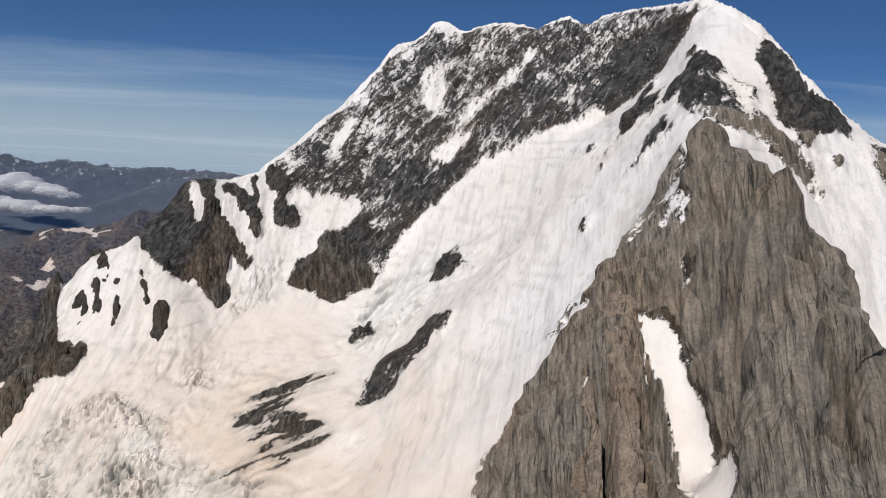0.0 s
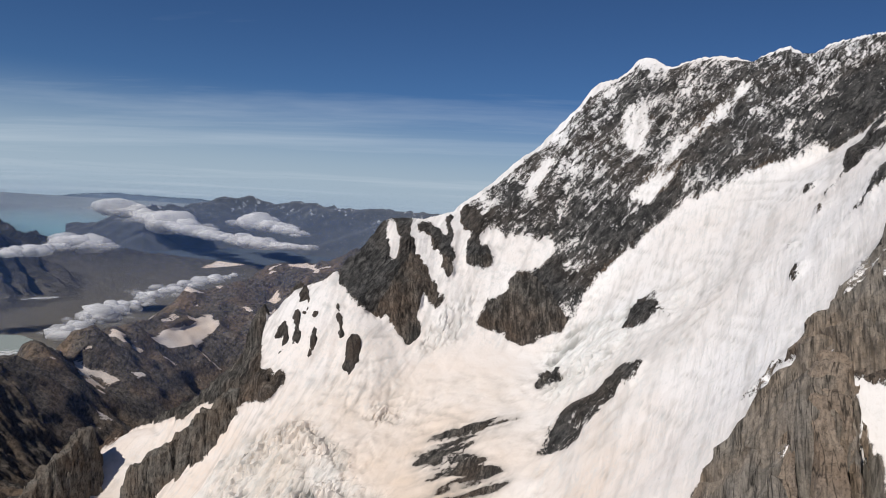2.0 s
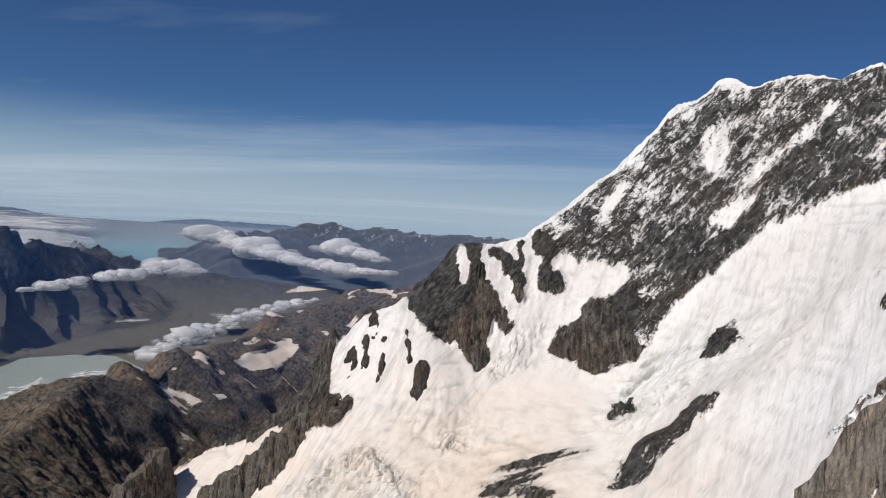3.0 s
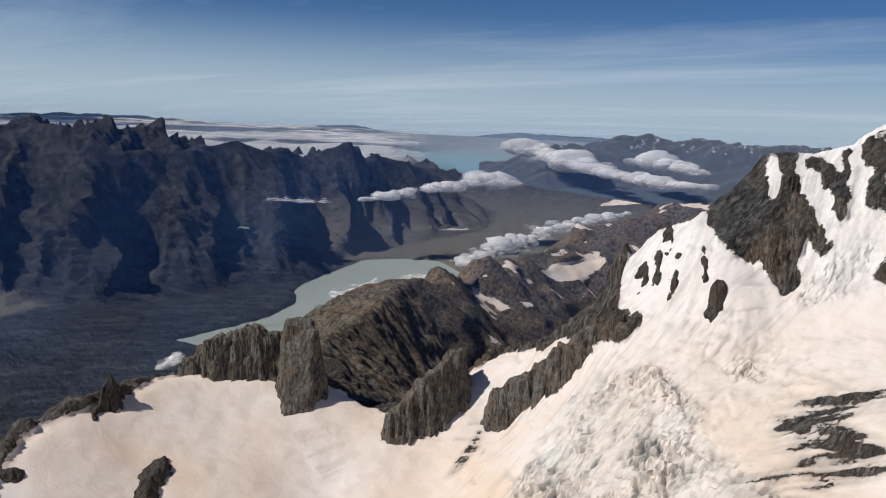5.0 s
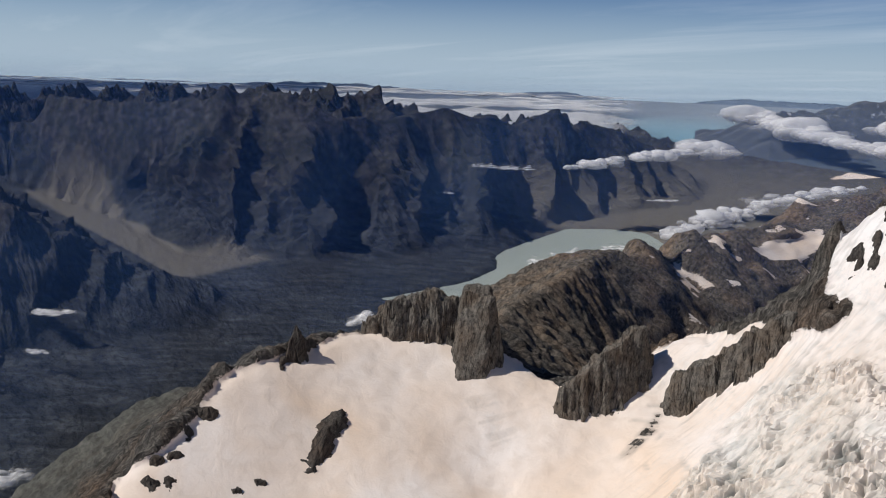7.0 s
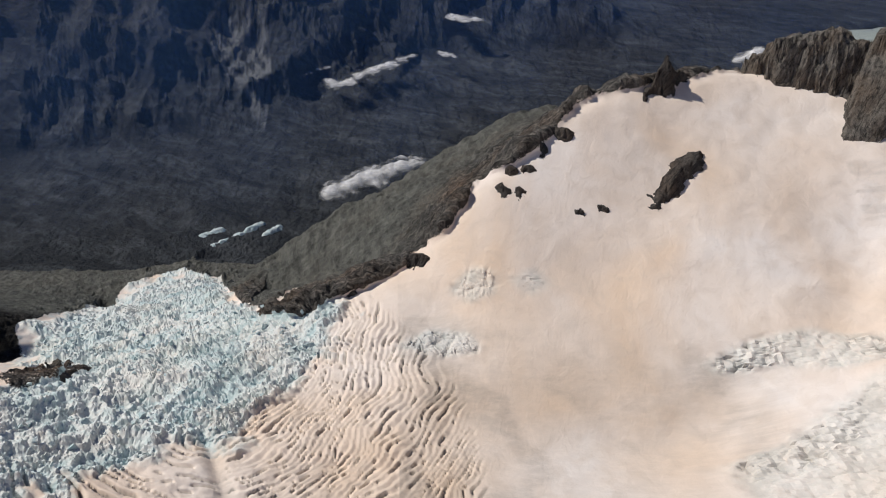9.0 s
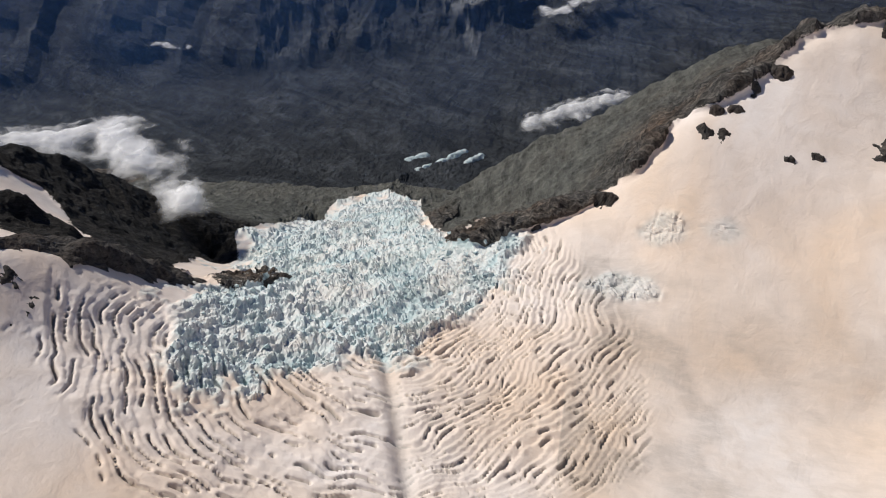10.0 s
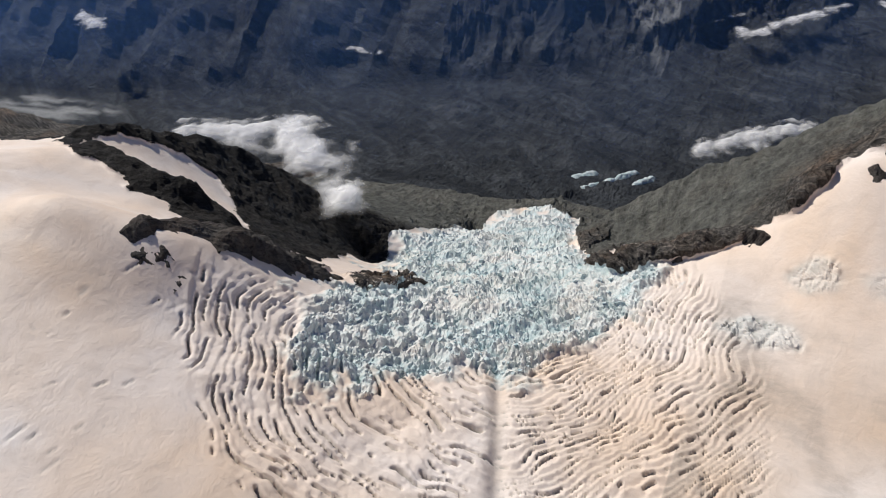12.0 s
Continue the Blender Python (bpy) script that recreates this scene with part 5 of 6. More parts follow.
outcrop("rock_island", "long dark rock island in the smooth snow", [(-411, 252, -259), (-417, 259, -252), (-428, 273, -240), (-437, 284, -233), (-441, 293, -236)], 2.6, 1.5, 6, MAT_DARK, 0.7, 2.4)
outcrop("rock_tooth", "dark rock tooth standing in the cirque snow", [(-204, 580, -106), (-202, 574, -110), (-200, 566, -124), (-197, 556, -140)], 2, 2.4, 7, MAT_DARK, 0.7, 1.3)
KNOB = "small dark rock rib poking through steep snow"
for seed, spine in enumerate((
        [(-263, 582, -108), (-257, 575, -118)], [(-254, 586, -98), (-248, 575, -114)], [(-239, 587, -92), (-234, 573, -112)],
        [(-225, 595, -80), (-214, 582, -106)], [(-256, 601, -78), (-248, 592, -92)])):
    outcrop("rock_rib", KNOB, [(x, y, float(ground_at([x], [y])[0]) + 1.2) for x, y, z in spine], 0.3, 2.2, 10 + seed, MAT_DARK, 0.5, 1.5, "rock ribs on the dome")
CHIP = "low dark boulder outcrop on open snow"
for seed, (x, y, dx, dy, up) in enumerate((
        (-428, 160, 3, 4, 4), (-427, 171, 2, 3, 3), (-442, 167, 3, 2, 3), (-441, 178, 2, 3, 2.5), (-454, 189, 3, 3, 3), (-410, 207, 1.5, 2, 2), (-411, 222, 1.5, 3, 2),
        (-404, 105, 3, 8, 3.5), (-412, 92, 3, 5, 3), (-463, 204, 3, 4, 3), (-396, 60, 3, 4, 2.5))):
    g = float(ground_at([x], [y])[0])
    outcrop("boulder_outcrop", CHIP, [(x - 0.7 * dx, y - 0.8 * dy, g + 0.2 * up), (x, y, g + 0.7 * up), (x + 0.6 * dx, y + 0.8 * dy, g + 0.3 * up)], 0.4, 1.4, 30 + seed, MAT_DARK, 0.5, 1.3, "boulders on the snow")
outcrop("rock_knoll", "dark rock knoll with snow pockets on the snow hill", [(-230, -196, -214), (-241, -193, -214), (-252, -188, -223)], 1.5, 0.8, 50, MAT_DARK, 0.8, 1.8)
outcrop("rock_knoll", "black rock ledge beside the head of the icefall", [(-264, -170, -237), (-278, -165, -241), (-285, -153, -254), (-293, -148, -268)], 3, 1.4, 51, MAT_DARK, 0.8, 1.8)
outcrop("rock_knoll", "black rock step between the snow shelf and the icefall", [(-322, -122, -310), (-343, -116, -318), (-365, -112, -332)], 3, 1.3, 52, MAT_DARK, 0.8, 1.8)
outcrop("rock_rib", "bedded rock rib split by dark clefts under the summit buttress", [(88, 384, -54), (84, 365, -58), (80, 345, -72), (80, 325, -94), (80, 300, -136)], 5, 2.2, 53, MAT_RIB, 0.8, 2.0, "", CLEFTS)
for seed, ((ax, ay), (bx, by)) in enumerate((((-952, -195), (-967, -175)), ((-923, -175), (-954, -143)), ((-967, -135), (-983, -119)), ((-951, -109), (-974, -93)))):
    lift = [(x, y, float(ground_at([x], [y])[0]) + 3.2) for x, y in ((ax, ay), ((ax + bx) / 2, (ay + by) / 2), (bx, by))]
    outcrop("ice_remnant", "low white heap of old avalanche ice on dark rubble", lift, 1.2, 0.9, 70 + seed, MAT_SERAC, 1.2, 1.6, "old ice on the rubble")

# ---- lake, plain, far hills, clouds ----


def plain_mesh(name, verts, faces, mat, smooth_shaded=True):
    me = bpy.data.meshes.new(name)
    me.from_pydata(np.asarray(verts).tolist(), [], np.asarray(faces).tolist())
    me.polygons.foreach_set("use_smooth", np.full(len(me.polygons), smooth_shaded))
    me.materials.append(mat)
    return new(name, me)


def grid_faces(ny, nx):
    ids = np.arange(nx * ny).reshape(ny, nx)
    return np.stack([ids[:-1, :-1], ids[:-1, 1:], ids[1:, 1:], ids[1:, :-1]], -1).reshape(-1, 4)


MAT_LAKE, n, l, p = material("milky_water")
pos = n.new("ShaderNodeNewGeometry").outputs["Position"]
l.new(mixed(n, l, noise_node(n, l, pos, 0.004, 3), (0.3, 0.35, 0.33), (0.37, 0.41, 0.38)), p.inputs["Base Color"])
p.inputs["Roughness"].default_value, p.inputs["Specular IOR Level"].default_value = 0.45, 0.12
l.new(bump(n, l, noise_node(n, l, pos, 0.2, 3), 0.12, 1.0), p.inputs["Normal"])
X, Y = np.meshgrid(np.arange(-2620, -1560, 40), np.arange(940, 2620, 40))
lx, ly, lz = drawn_in(X, Y, np.full(X.shape, VALLEY - 9.0))
tagged(plain_mesh("water", np.stack([lx, ly, lz], -1).reshape(-1, 3), grid_faces(*X.shape), MAT_LAKE), "milky grey-green glacial lake on the valley floor", "lake", kind="structure")

# plain to the horizon, with the great lake in it; distance haze is painted into its colour
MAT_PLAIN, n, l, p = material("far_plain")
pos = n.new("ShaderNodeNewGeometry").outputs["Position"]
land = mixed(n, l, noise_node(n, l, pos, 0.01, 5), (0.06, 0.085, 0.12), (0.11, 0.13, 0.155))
l.new(mixed(n, l, attribute(n, "haze_tint"), mixed(n, l, attribute(n, "water"), land, (0.2, 0.36, 0.44)), (0.5, 0.57, 0.64)), p.inputs["Base Color"])
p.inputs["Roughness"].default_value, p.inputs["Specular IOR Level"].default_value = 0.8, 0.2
BIG_LAKE = [(-10257, 9649), (-11470, 11713), (-13500, 16000), (-11500, 15000), (-9300, 12000), (-6793, 8856), (-5079, 7049), (-4888, 6072), (-5858, 6664), (-6983, 7284)]
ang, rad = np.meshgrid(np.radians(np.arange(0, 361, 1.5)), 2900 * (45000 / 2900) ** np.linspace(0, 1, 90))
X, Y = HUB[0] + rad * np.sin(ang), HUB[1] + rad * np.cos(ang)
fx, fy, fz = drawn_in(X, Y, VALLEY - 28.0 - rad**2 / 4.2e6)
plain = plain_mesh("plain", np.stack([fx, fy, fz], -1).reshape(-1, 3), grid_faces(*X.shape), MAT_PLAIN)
wet = plain.data.attributes.new("water", "FLOAT", "POINT")
wet.data.foreach_set("value", blur(inside(BIG_LAKE, X, Y).astype(float), 1).astype(np.float32).ravel())
# farther ground takes more of the pale haze colour
tint_at = plain.data.attributes.new("haze_tint", "FLOAT", "POINT")
tint_at.data.foreach_set("value", smooth(8000, 22000, rad).astype(np.float32).ravel())
tagged(plain, "blue-grey plain with distance haze painted in and a large turquoise lake", "plain", kind="structure")

# far range: haze is painted in as a blue-grey base colour
MAT_HAZE_HILL, n, l, p = material("haze_tinted_hill")
pos = n.new("ShaderNodeNewGeometry").outputs["Position"]
l.new(mixed(n, l, noise_node(n, l, pos, 0.02, 7, 0.7), (0.035, 0.05, 0.075), (0.15, 0.16, 0.175)), p.inputs["Base Color"])
p.inputs["Roughness"].default_value = 0.95
flecks = maths(n, l, "MULTIPLY", ramp(n, l, noise_node(n, l, pos, 0.035, 7, 0.75), (0.57, grey(0)), (0.63, grey(0.8))), attribute(n, "tops"))
l.new(mixed(n, l, flecks, p.inputs["Base Color"].links[0].from_socket, (0.6, 0.63, 0.67)), p.inputs["Base Color"])
# horizon hills: the blue of distance haze is put into the base colour
MAT_BLUE_HILL, n, l, p = material("haze_blue_hill")
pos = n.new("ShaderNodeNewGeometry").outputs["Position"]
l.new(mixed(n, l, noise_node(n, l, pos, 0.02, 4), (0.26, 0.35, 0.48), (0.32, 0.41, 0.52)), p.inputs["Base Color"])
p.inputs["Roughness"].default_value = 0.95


def far_ridge(name, label, crest, depth, rough, seed, mat):
    """A range seen far away: front slope, crest and back, roughened."""
    c = np.array(crest, float)
    s = np.concatenate([[0], np.cumsum(np.hypot(*np.diff(c[:, :2], axis=0).T))])
    u = np.linspace(0, s[-1], 320)
    cx, cy, cz = (np.interp(u, s, c[:, k]) for k in range(3))
    out = np.stack([cx - HUB[0], cy - HUB[1]])
    out = out / np.hypot(*out)
    v = np.linspace(-1, 0.6, 70)
    X, Y = cx + np.outer(v, out[0]) * depth, cy + np.outer(v, out[1]) * depth
    fall = np.where(v < 0, np.abs(v), np.abs(v) / 0.6)[:, None]
    Z = cz * (1 - fall) + (VALLEY - 300) * fall
    Z = Z + rough * (ridged(X / (4.5 * rough), Y / (4.5 * rough), 0, 6, seed, 0.55) - 0.6) * (1 - 0.6 * fall)
    ob = plain_mesh(name, np.stack(drawn_in(X, Y, Z), -1).reshape(-1, 3), grid_faces(*X.shape), mat)
    at = ob.data.attributes.new("tops", "FLOAT", "POINT")
    at.data.foreach_set("value", smooth(-420, -200, Z).astype(np.float32).ravel())
    return tagged(ob, label, "mountain range")


far_ridge("distant_range", "range beyond the great lake painted blue-grey for haze, with snow flecks", [(-6100, 7100, -560), (-5291, 7303, -330), (-5507, 8376, -230), (-5153, 9183, -150), (-4739, 9404, -220), (-4190, 9118, -140), (-3567, 8845, -150), (-2500, 8500, -200), (-800, 8300, -200)], 2600, 190, 141, MAT_HAZE_HILL)
far_ridge("distant_hills", "hills along the horizon painted pale blue for haze", [(-30000, 6000, -900), (-28000, 11000, -560), (-26500, 13500, -570), (-25000, 16000, -820), (-23000, 19500, -560), (-22000, 22000, -980)], 4000, 170, 143, MAT_BLUE_HILL)
far_ridge("distant_hills", "hills along the horizon painted pale blue for haze", [(-21500, 22500, -1000), (-20500, 25500, -600), (-18000, 28500, -660), (-15500, 30500, -720), (-12500, 32000, -1050)], 4000, 150, 147, MAT_BLUE_HILL)

# clouds
def cloud_material(name, scale, tear=0.55):
    """Bright droplets: light falls on and through; ragged thin edges."""
    m, n, l, p = material(name)
    pos = n.new("ShaderNodeNewGeometry").outputs["Position"]
    torn = maths(n, l, "SUBTRACT", noise_node(n, l, pos, scale, 4, 0.5, 0.1), 0.5)
    thin = maths(n, l, "ADD", attribute(n, "thick"), maths(n, l, "MULTIPLY", torn, tear))
    body = n.new("ShaderNodeMixShader")
    diff, trans, clear, out = n.new("ShaderNodeBsdfDiffuse"), n.new("ShaderNodeBsdfTranslucent"), n.new("ShaderNodeBsdfTransparent"), n["Material Output"]
    diff.inputs[0].default_value = trans.inputs[0].default_value = (0.98, 0.98, 0.99, 1)
    body.inputs[0].default_value = 0.45
    l.new(diff.outputs[0], body.inputs[1])
    l.new(trans.outputs[0], body.inputs[2])
    veil = n.new("ShaderNodeMixShader")
    fade_in = n.new("ShaderNodeMapRange")
    fade_in.interpolation_type = "SMOOTHSTEP"
    fade_in.inputs["From Min"].default_value, fade_in.inputs["From Max"].default_value = 0.0, 1.25
    l.new(thin, fade_in.inputs["Value"])
    l.new(fade_in.outputs[0], veil.inputs[0])
    l.new(clear.outputs[0], veil.inputs[1])
    l.new(body.outputs[0], veil.inputs[2])
    l.new(veil.outputs[0], out.inputs[0])
    n.remove(p)
    return m


MAT_CLOUD = cloud_material("cloud", 0.06)
MAT_FAR_CLOUD = cloud_material("far_cloud", 0.012, 0.7)


def cloud(label, path, size, seed, squash=0.45, thick=0.5, far=False, group="clouds"):
    """One heaped cloud round a path of (x, y, z): billowing top and flatter base, thinning out to torn edges."""
    pts = np.array(path, float)
    reach = 1.75 * size
    step = max(size / 14, (np.ptp(pts[:, 0]) + np.ptp(pts[:, 1]) + 4 * reach) / 330)
    X, Y = np.meshgrid(np.arange(pts[:, 0].min() - reach, pts[:, 0].max() + reach, step), np.arange(pts[:, 1].min() - reach, pts[:, 1].max() + reach, step))
    best, level, where = np.full(X.shape, 1e9), np.zeros(X.shape), np.zeros(X.shape)
    s = np.concatenate([[0], np.cumsum(np.linalg.norm(np.diff(pts, axis=0), axis=1))])
    for k, ((ax, ay, az), (bx, by, bz)) in enumerate(zip(pts, pts[1:])):
        ex, ey = bx - ax, by - ay
        t = np.clip(((X - ax) * ex + (Y - ay) * ey) / (ex * ex + ey * ey), 0, 1)
        d = np.hypot(X - ax - t * ex, Y - ay - t * ey)
        near = np.exp(-d / (0.4 * size))
        level, where = level + near * (az + (bz - az) * t), where + near * (s[k] + (s[k + 1] - s[k]) * t) / s[-1]
        best = np.where(k == 0, near, best + near)
        gap = d if k == 0 else np.minimum(gap, d)
    level, where = level / best, where / best
    lump = fbm(X / (1.1 * size), Y / (1.1 * size), seed * 3.1, 4, 151)
    full = 0.95 - gap / (size * (0.5 + 0.75 * np.sin(np.pi * (0.08 + 0.84 * where)))) + 0.95 * lump + 0.3 * fbm(X / (0.4 * size), Y / (0.4 * size), seed * 2.3, 2, 155)
    heap = smooth(0, 1.15, 1.1 - gap / (1.35 * size)) * (1.25 + 0.7 * fbm(X / (0.8 * size), Y / (0.8 * size), seed * 3.1, 2, 151))
    verts, faces, tone = [], [], []
    for k, up in enumerate((0.3, 0.8) if far else (0.2, 0.55, 0.95)):
        swell = (0.06 if far else 0.2) * fbm(X / (0.5 * size), Y / (0.5 * size), seed * 2.3 + 1.7 * k, 3, 157)
        Z = level + squash * size * (up * heap + swell)
        verts.append(np.stack([X, Y, Z], -1).reshape(-1, 3))
        faces.append(grid_faces(*X.shape) + k * X.size)
        tone.append(((np.clip(full, -1, 1.15) - 0.75 * up**2 + (5 if far else 1.4) * swell) * (0.6 + thick)).ravel())
    v, q, tone = np.concatenate(verts), np.concatenate(faces), np.concatenate(tone)
    q = q[(tone[q] > -0.3).any(1)]
    used, inv = np.unique(q, return_inverse=True)
    v = v[used]
    if far:
        v = np.stack(drawn_in(*v.T), -1)
    ob = plain_mesh("cloud", v, inv.reshape(-1, 4), MAT_FAR_CLOUD if far or size > 50 else MAT_CLOUD)
    at = ob.data.attributes.new("thick", "FLOAT", "POINT")
    at.data.foreach_set("value", tone[used].astype(np.float32))
    return tagged(ob, label, "cloud", group)


def ball(cuts):
    bm = bmesh.new()
    bmesh.ops.create_icosphere(bm, subdivisions=cuts, radius=1)
    out = np.array([v.co[:] for v in bm.verts]), np.array([[v.index for v in q.verts] for q in bm.faces])
    bm.free()
    return out


BALL, BALL_FACES = ball(2)


def bank(label, path, size, seed, billows=150, squash=0.45, thick=0.5, far=False):
    """A long bank of far cumulus: countless billows of all sizes, thin and torn at the rim."""
    rnd = np.random.RandomState(seed + 900)
    pts = np.array(path, float)
    s = np.concatenate([[0], np.cumsum(np.linalg.norm(np.diff(pts, axis=0), axis=1))])
    verts, faces, tone = [], [], []
    for k in range(billows):
        u = rnd.uniform(0, 1)
        mid = np.array([np.interp(u * s[-1], s, pts[:, a]) for a in range(3)])
        wide = size * (0.4 + 0.9 * abs(perlin(np.array(5.0 * u + seed), np.array(0.5), np.array(0.5), 7)) * 2) * (0.5 + 0.5 * np.sin(np.pi * u))
        off = rnd.normal(0, 0.6, 2)
        share = np.exp(-1.2 * (off**2).sum())
        r = wide * (0.12 + 0.34 * rnd.uniform(0, 1) ** 1.7) * (0.5 + 0.7 * share)
        at = mid + np.array([off[0] * wide, off[1] * wide, squash * wide * share * rnd.uniform(0.0, 0.8)])
        lump = 1 + 0.6 * fbm(BALL[:, 0] * 1.4 + 7.1 * k, BALL[:, 1] * 1.4 + seed, BALL[:, 2] * 1.4, 3, 151)
        shape = BALL * lump[:, None] * r * np.array([rnd.uniform(0.9, 1.9), rnd.uniform(0.9, 1.9), 0.65])
        faces.append(BALL_FACES + k * len(BALL))
        verts.append(at + shape)
        tone.append(np.full(len(BALL), (0.1 + 0.6 * share) * (0.5 + thick)) + 0.2 * BALL[:, 2])
    v, q, tone = np.concatenate(verts), np.concatenate(faces), np.concatenate(tone)
    if far:
        v = np.stack(drawn_in(*v.T), -1)
    ob = plain_mesh("cloud_bank", v, q, MAT_FAR_CLOUD)
    at = ob.data.attributes.new("thick", "FLOAT", "POINT")
    at.data.foreach_set("value", tone.astype(np.float32))
    return tagged(ob, label, "cloud", kind="stuff")


PUFF, BANK, WISP = "small white cumulus cloud clinging to the slope", "long bank of white cloud lying over the valley", "thin torn wisp of cloud low in the valley"
# puff and plume: points slid along the camera's sight lines to lie level
cloud(PUFF, [(-760, 4, -430), (-800, 58, -428), (-825, 109, -426)], 21, 1, 0.6)
cloud("bright white cumulus plume laid level behind the dark ridge", [(-583, -520, -365), (-583, -440, -361), (-618, -403, -365), (-557, -340, -366), (-490, -256, -368)], 36, 2, 0.45, 0.8)
cloud(PUFF, [(-652, 397, -250), (-660, 420, -245)], 12, 3, 0.4, 0.4)
cloud(WISP, [(-1633, 1402, -506), (-1610, 1430, -500)], 40, 4, 0.6)
cloud(WISP, [(-1600, 1450, -490), (-1570, 1490, -476)], 46, 5, 0.6)
cloud(WISP, [(-1530, 1540, -455), (-1470, 1600, -445)], 30, 6, 0.5)
bank(BANK, [(-1462, 1730, -428), (-1470, 1850, -400), (-1483, 2009, -380), (-1465, 2278, -340), (-1420, 2547, -315)], 85, 7, 260, 0.5, 0.5)
cloud(WISP, [(-2190, 1560, -308), (-2152, 1614, -310), (-2072, 1719, -311)], 30, 8, 0.4)
bank(BANK, [(-2440, 2180, -365), (-2409, 2249, -351), (-2339, 2473, -318), (-2380, 2845, -305), (-2350, 3100, -312)], 125, 9, 240, 0.35, 0.5, True)
cloud(WISP, [(-2000, 2200, -428), (-1960, 2280, -425)], 26, 10, 0.25, 0.45, True)
cloud(WISP, [(-2060, 1370, -370), (-2050, 1390, -372)], 14, 11, 0.5, 0.35)
bank(BANK, [(-6600, 8300, -390), (-5340, 7267, -374), (-4147, 6270, -409), (-3294, 5625, -421), (-2532, 4906, -392), (-2105, 4562, -357)], 340, 12, 420, 0.25, 0.5, True)
bank("heaped white cumulus over the far plain", [(-3500, 6300, -330), (-3016, 5788, -313), (-2500, 5300, -330)], 260, 13, 200, 0.4, 0.5, True)
cloud(WISP, [(-2130, 330, -482), (-2070, 390, -485)], 34, 14, 0.35)
cloud(WISP, [(-1810, 190, -535), (-1770, 260, -535)], 24, 15, 0.25, 0.4)
cloud(WISP, [(-1500, -60, -566), (-1463, -37, -566), (-1540, 40, -560), (-1600, 110, -556)], 22, 16, 0.25, 0.35)
cloud(WISP, [(-1640, 170, -562), (-1610, 200, -565)], 14, 17, 0.25, 0.35)
cloud(WISP, [(-1230, -1440, -470), (-1180, -1330, -476)], 30, 18, 0.35)
cloud(WISP, [(-1330, -810, -560), (-1310, -720, -562)], 18, 19, 0.25, 0.35)
cloud(WISP, [(-1500, -200, -560), (-1560, -60, -560)], 16, 20, 0.25, 0.33)

# sea of cloud beyond the range
X, Y = np.meshgrid(np.radians(np.arange(28, 100, 0.5)), 7200 * (30000 / 7200) ** np.linspace(0, 1, 60))
sx, sy = HUB[0] - Y * np.sin(X), HUB[1] + Y * np.cos(X)
sz = -470 - Y**2 / 4.2e6 + 60 * fbm(sx / 900, sy / 900, 0, 4, 161) + 45 * ridged(sx / 500, sy / 500, 0, 3, 163)
sea = plain_mesh("cloud_sea", np.stack(drawn_in(sx, sy, sz), -1).reshape(-1, 3), grid_faces(*X.shape), MAT_FAR_CLOUD)
cover = smooth(radians(40), radians(50), X) * smooth(-0.12, 0.12, fbm(sx / 3500, sy / 3500, 0, 4, 165) + 0.12)
at = sea.data.attributes.new("thick", "FLOAT", "POINT")
at.data.foreach_set("value", (1.5 * cover - 0.5).astype(np.float32).ravel())
tagged(sea, "white sea of cloud covering the lowlands beyond the range", "cloud", kind="stuff")

# upright see-through blue sheets, added to stand in for the haze of distance
MAT_HAZE, n, l, p = material("haze_sheet_blue")
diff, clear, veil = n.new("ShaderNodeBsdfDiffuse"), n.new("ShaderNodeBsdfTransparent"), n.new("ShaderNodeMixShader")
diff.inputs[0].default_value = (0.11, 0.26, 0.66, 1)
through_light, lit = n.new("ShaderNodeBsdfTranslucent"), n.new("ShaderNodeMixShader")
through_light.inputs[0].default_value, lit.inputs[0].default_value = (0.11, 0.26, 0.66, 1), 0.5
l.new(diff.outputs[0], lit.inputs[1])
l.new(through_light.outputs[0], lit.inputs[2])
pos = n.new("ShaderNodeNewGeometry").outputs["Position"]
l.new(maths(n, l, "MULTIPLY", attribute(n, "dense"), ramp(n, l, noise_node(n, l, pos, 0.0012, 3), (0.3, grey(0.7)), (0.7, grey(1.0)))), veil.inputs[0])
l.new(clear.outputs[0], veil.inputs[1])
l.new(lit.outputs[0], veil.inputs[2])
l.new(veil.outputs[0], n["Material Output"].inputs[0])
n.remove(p)
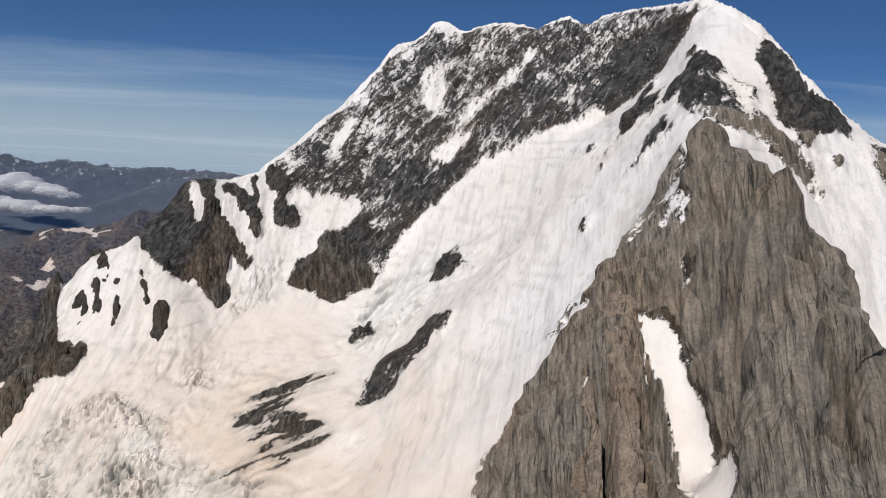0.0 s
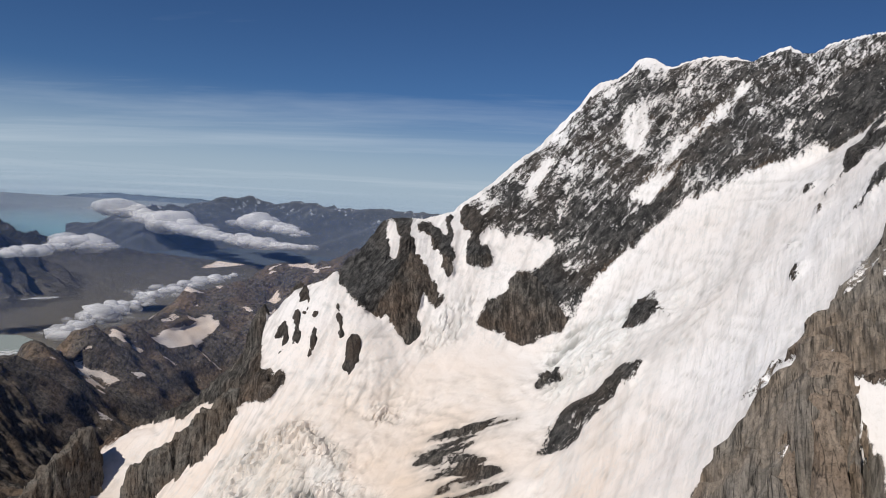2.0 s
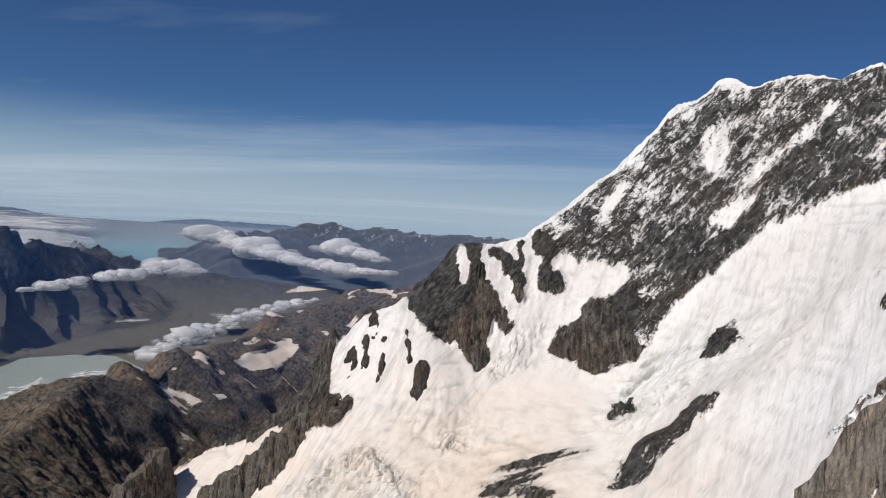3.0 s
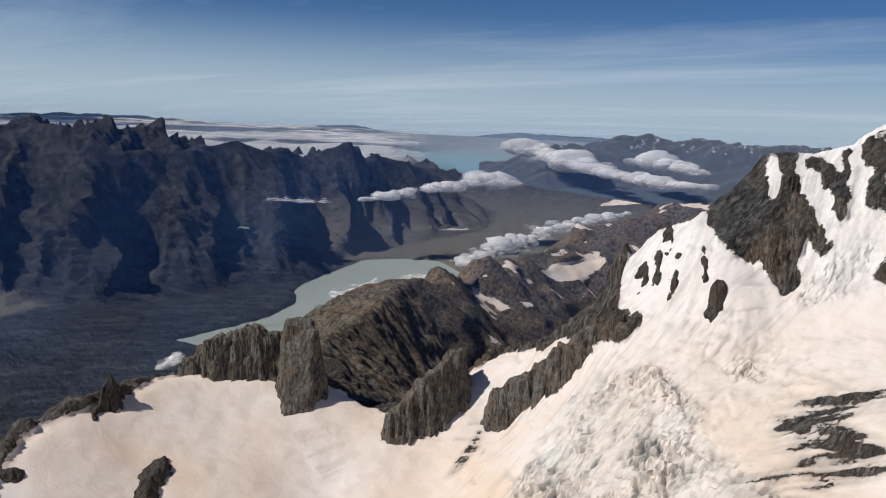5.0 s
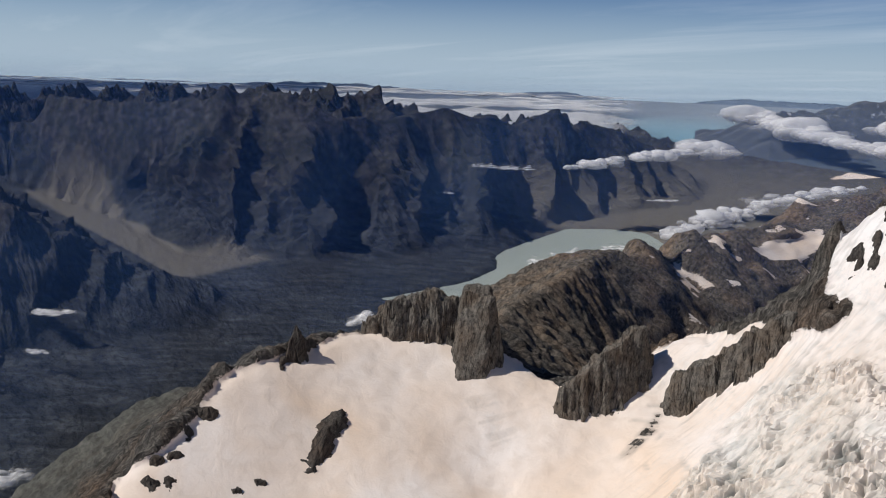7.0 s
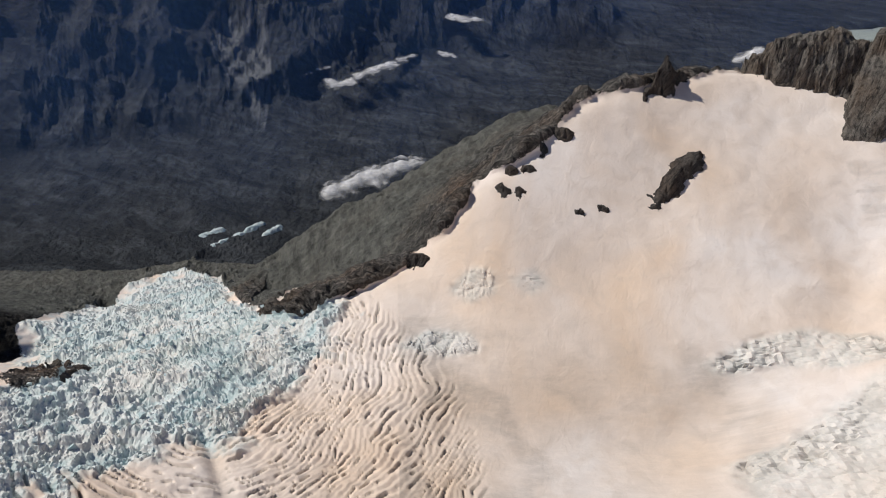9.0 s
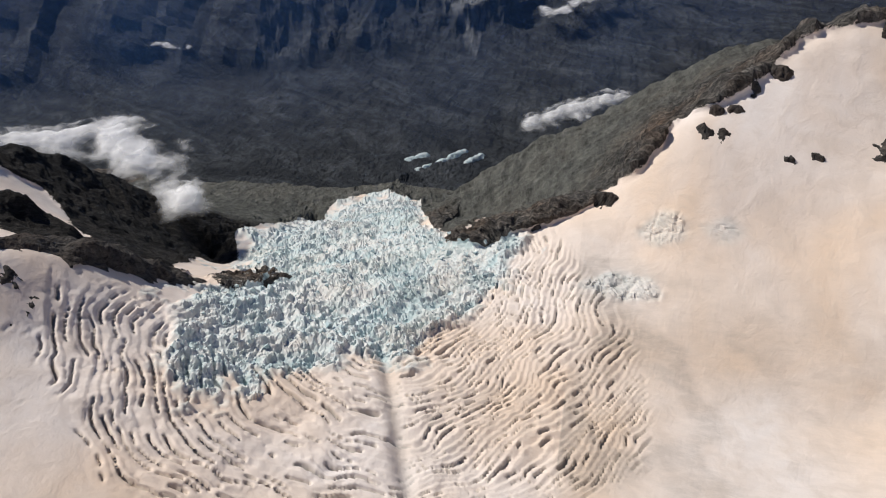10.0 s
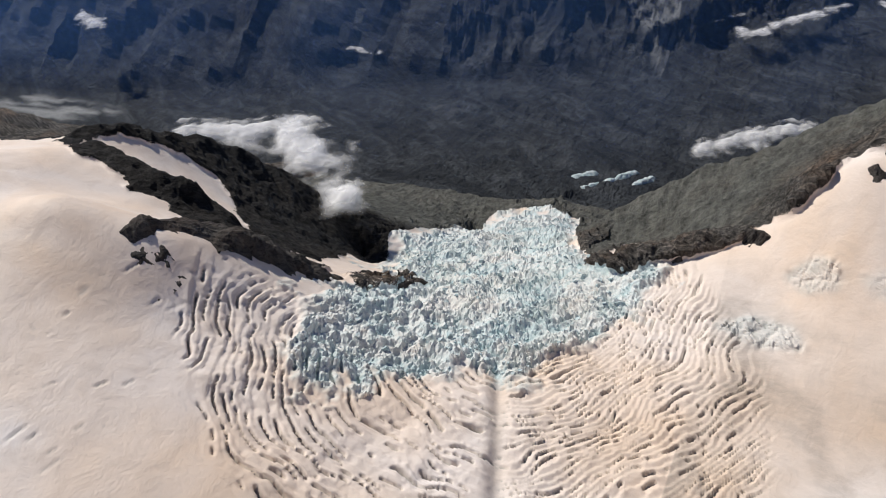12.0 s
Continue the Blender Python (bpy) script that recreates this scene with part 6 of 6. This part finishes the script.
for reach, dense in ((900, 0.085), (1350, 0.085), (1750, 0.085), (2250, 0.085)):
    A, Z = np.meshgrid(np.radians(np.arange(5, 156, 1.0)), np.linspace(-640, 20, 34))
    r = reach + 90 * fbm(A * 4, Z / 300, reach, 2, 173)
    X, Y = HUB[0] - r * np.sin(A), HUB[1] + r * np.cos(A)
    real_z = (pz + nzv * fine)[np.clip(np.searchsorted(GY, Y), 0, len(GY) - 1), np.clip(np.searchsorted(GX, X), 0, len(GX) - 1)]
    ob = plain_mesh("haze_sheet", np.stack([X, Y, Z], -1).reshape(-1, 3), grid_faces(*X.shape), MAT_HAZE)
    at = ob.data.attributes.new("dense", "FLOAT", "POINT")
    # each sheet thins out near the ground and at eye height to hide its edges
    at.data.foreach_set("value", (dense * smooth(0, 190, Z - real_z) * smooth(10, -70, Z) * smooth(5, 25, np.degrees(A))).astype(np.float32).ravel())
    tagged(ob, "upright see-through blue sheet added to stand in for valley haze", "haze", kind="stuff")

# ---- seracs: loose ice blocks of the icefall ----
rnd = random.Random(11)
SERACS = []
for k in range(7):
    bm = bmesh.new()
    bmesh.ops.create_cube(bm, size=1)
    bmesh.ops.bisect_plane(bm, geom=bm.verts[:] + bm.edges[:] + bm.faces[:], plane_co=(0.1, 0, 0.25), plane_no=(rnd.uniform(-0.6, 0.6), rnd.uniform(-0.6, 0.6), 1), clear_outer=True)
    bmesh.ops.contextual_create(bm, geom=[e for e in bm.edges if e.is_boundary])
    bmesh.ops.bisect_plane(bm, geom=bm.verts[:] + bm.edges[:] + bm.faces[:], plane_co=(0.3, 0.1, 0), plane_no=(1, rnd.uniform(-0.8, 0.8), rnd.uniform(-0.3, 0.3)), clear_outer=True)
    bmesh.ops.contextual_create(bm, geom=[e for e in bm.edges if e.is_boundary])
    for v in bm.verts:
        v.co += Vector([rnd.uniform(-0.13, 0.13) for _ in range(3)])
    me = bpy.data.meshes.new("serac")
    bm.to_mesh(me)
    bm.free()
    me.materials.append(MAT_SERAC)
    SERACS.append(me)
made = 0
while made < 290:
    x, y = rnd.uniform(-500, -215), rnd.uniform(-210, 50)
    a, b = int(np.searchsorted(GX, x)), int(np.searchsorted(GY, y))
    if ice[b, a] < 0.75:
        continue
    size = rnd.choice((1.6, 2.0, 2.4, 2.8, 3.6))
    block = new("serac", SERACS[made % 7])
    block.parent = MADE["icefall"]
    block.matrix_world = Matrix.Translation((vx[b, a], vy[b, a], vz[b, a] + 0.1 * size)) @ Euler((rnd.uniform(-0.4, 0.4), rnd.uniform(-0.4, 0.4), rnd.uniform(0, 6.3))).to_matrix().to_4x4() @ Matrix.Diagonal((size * rnd.uniform(0.6, 1.1), size * rnd.uniform(0.6, 1.1), size * rnd.uniform(0.7, 1.3), 1))
    made += 1
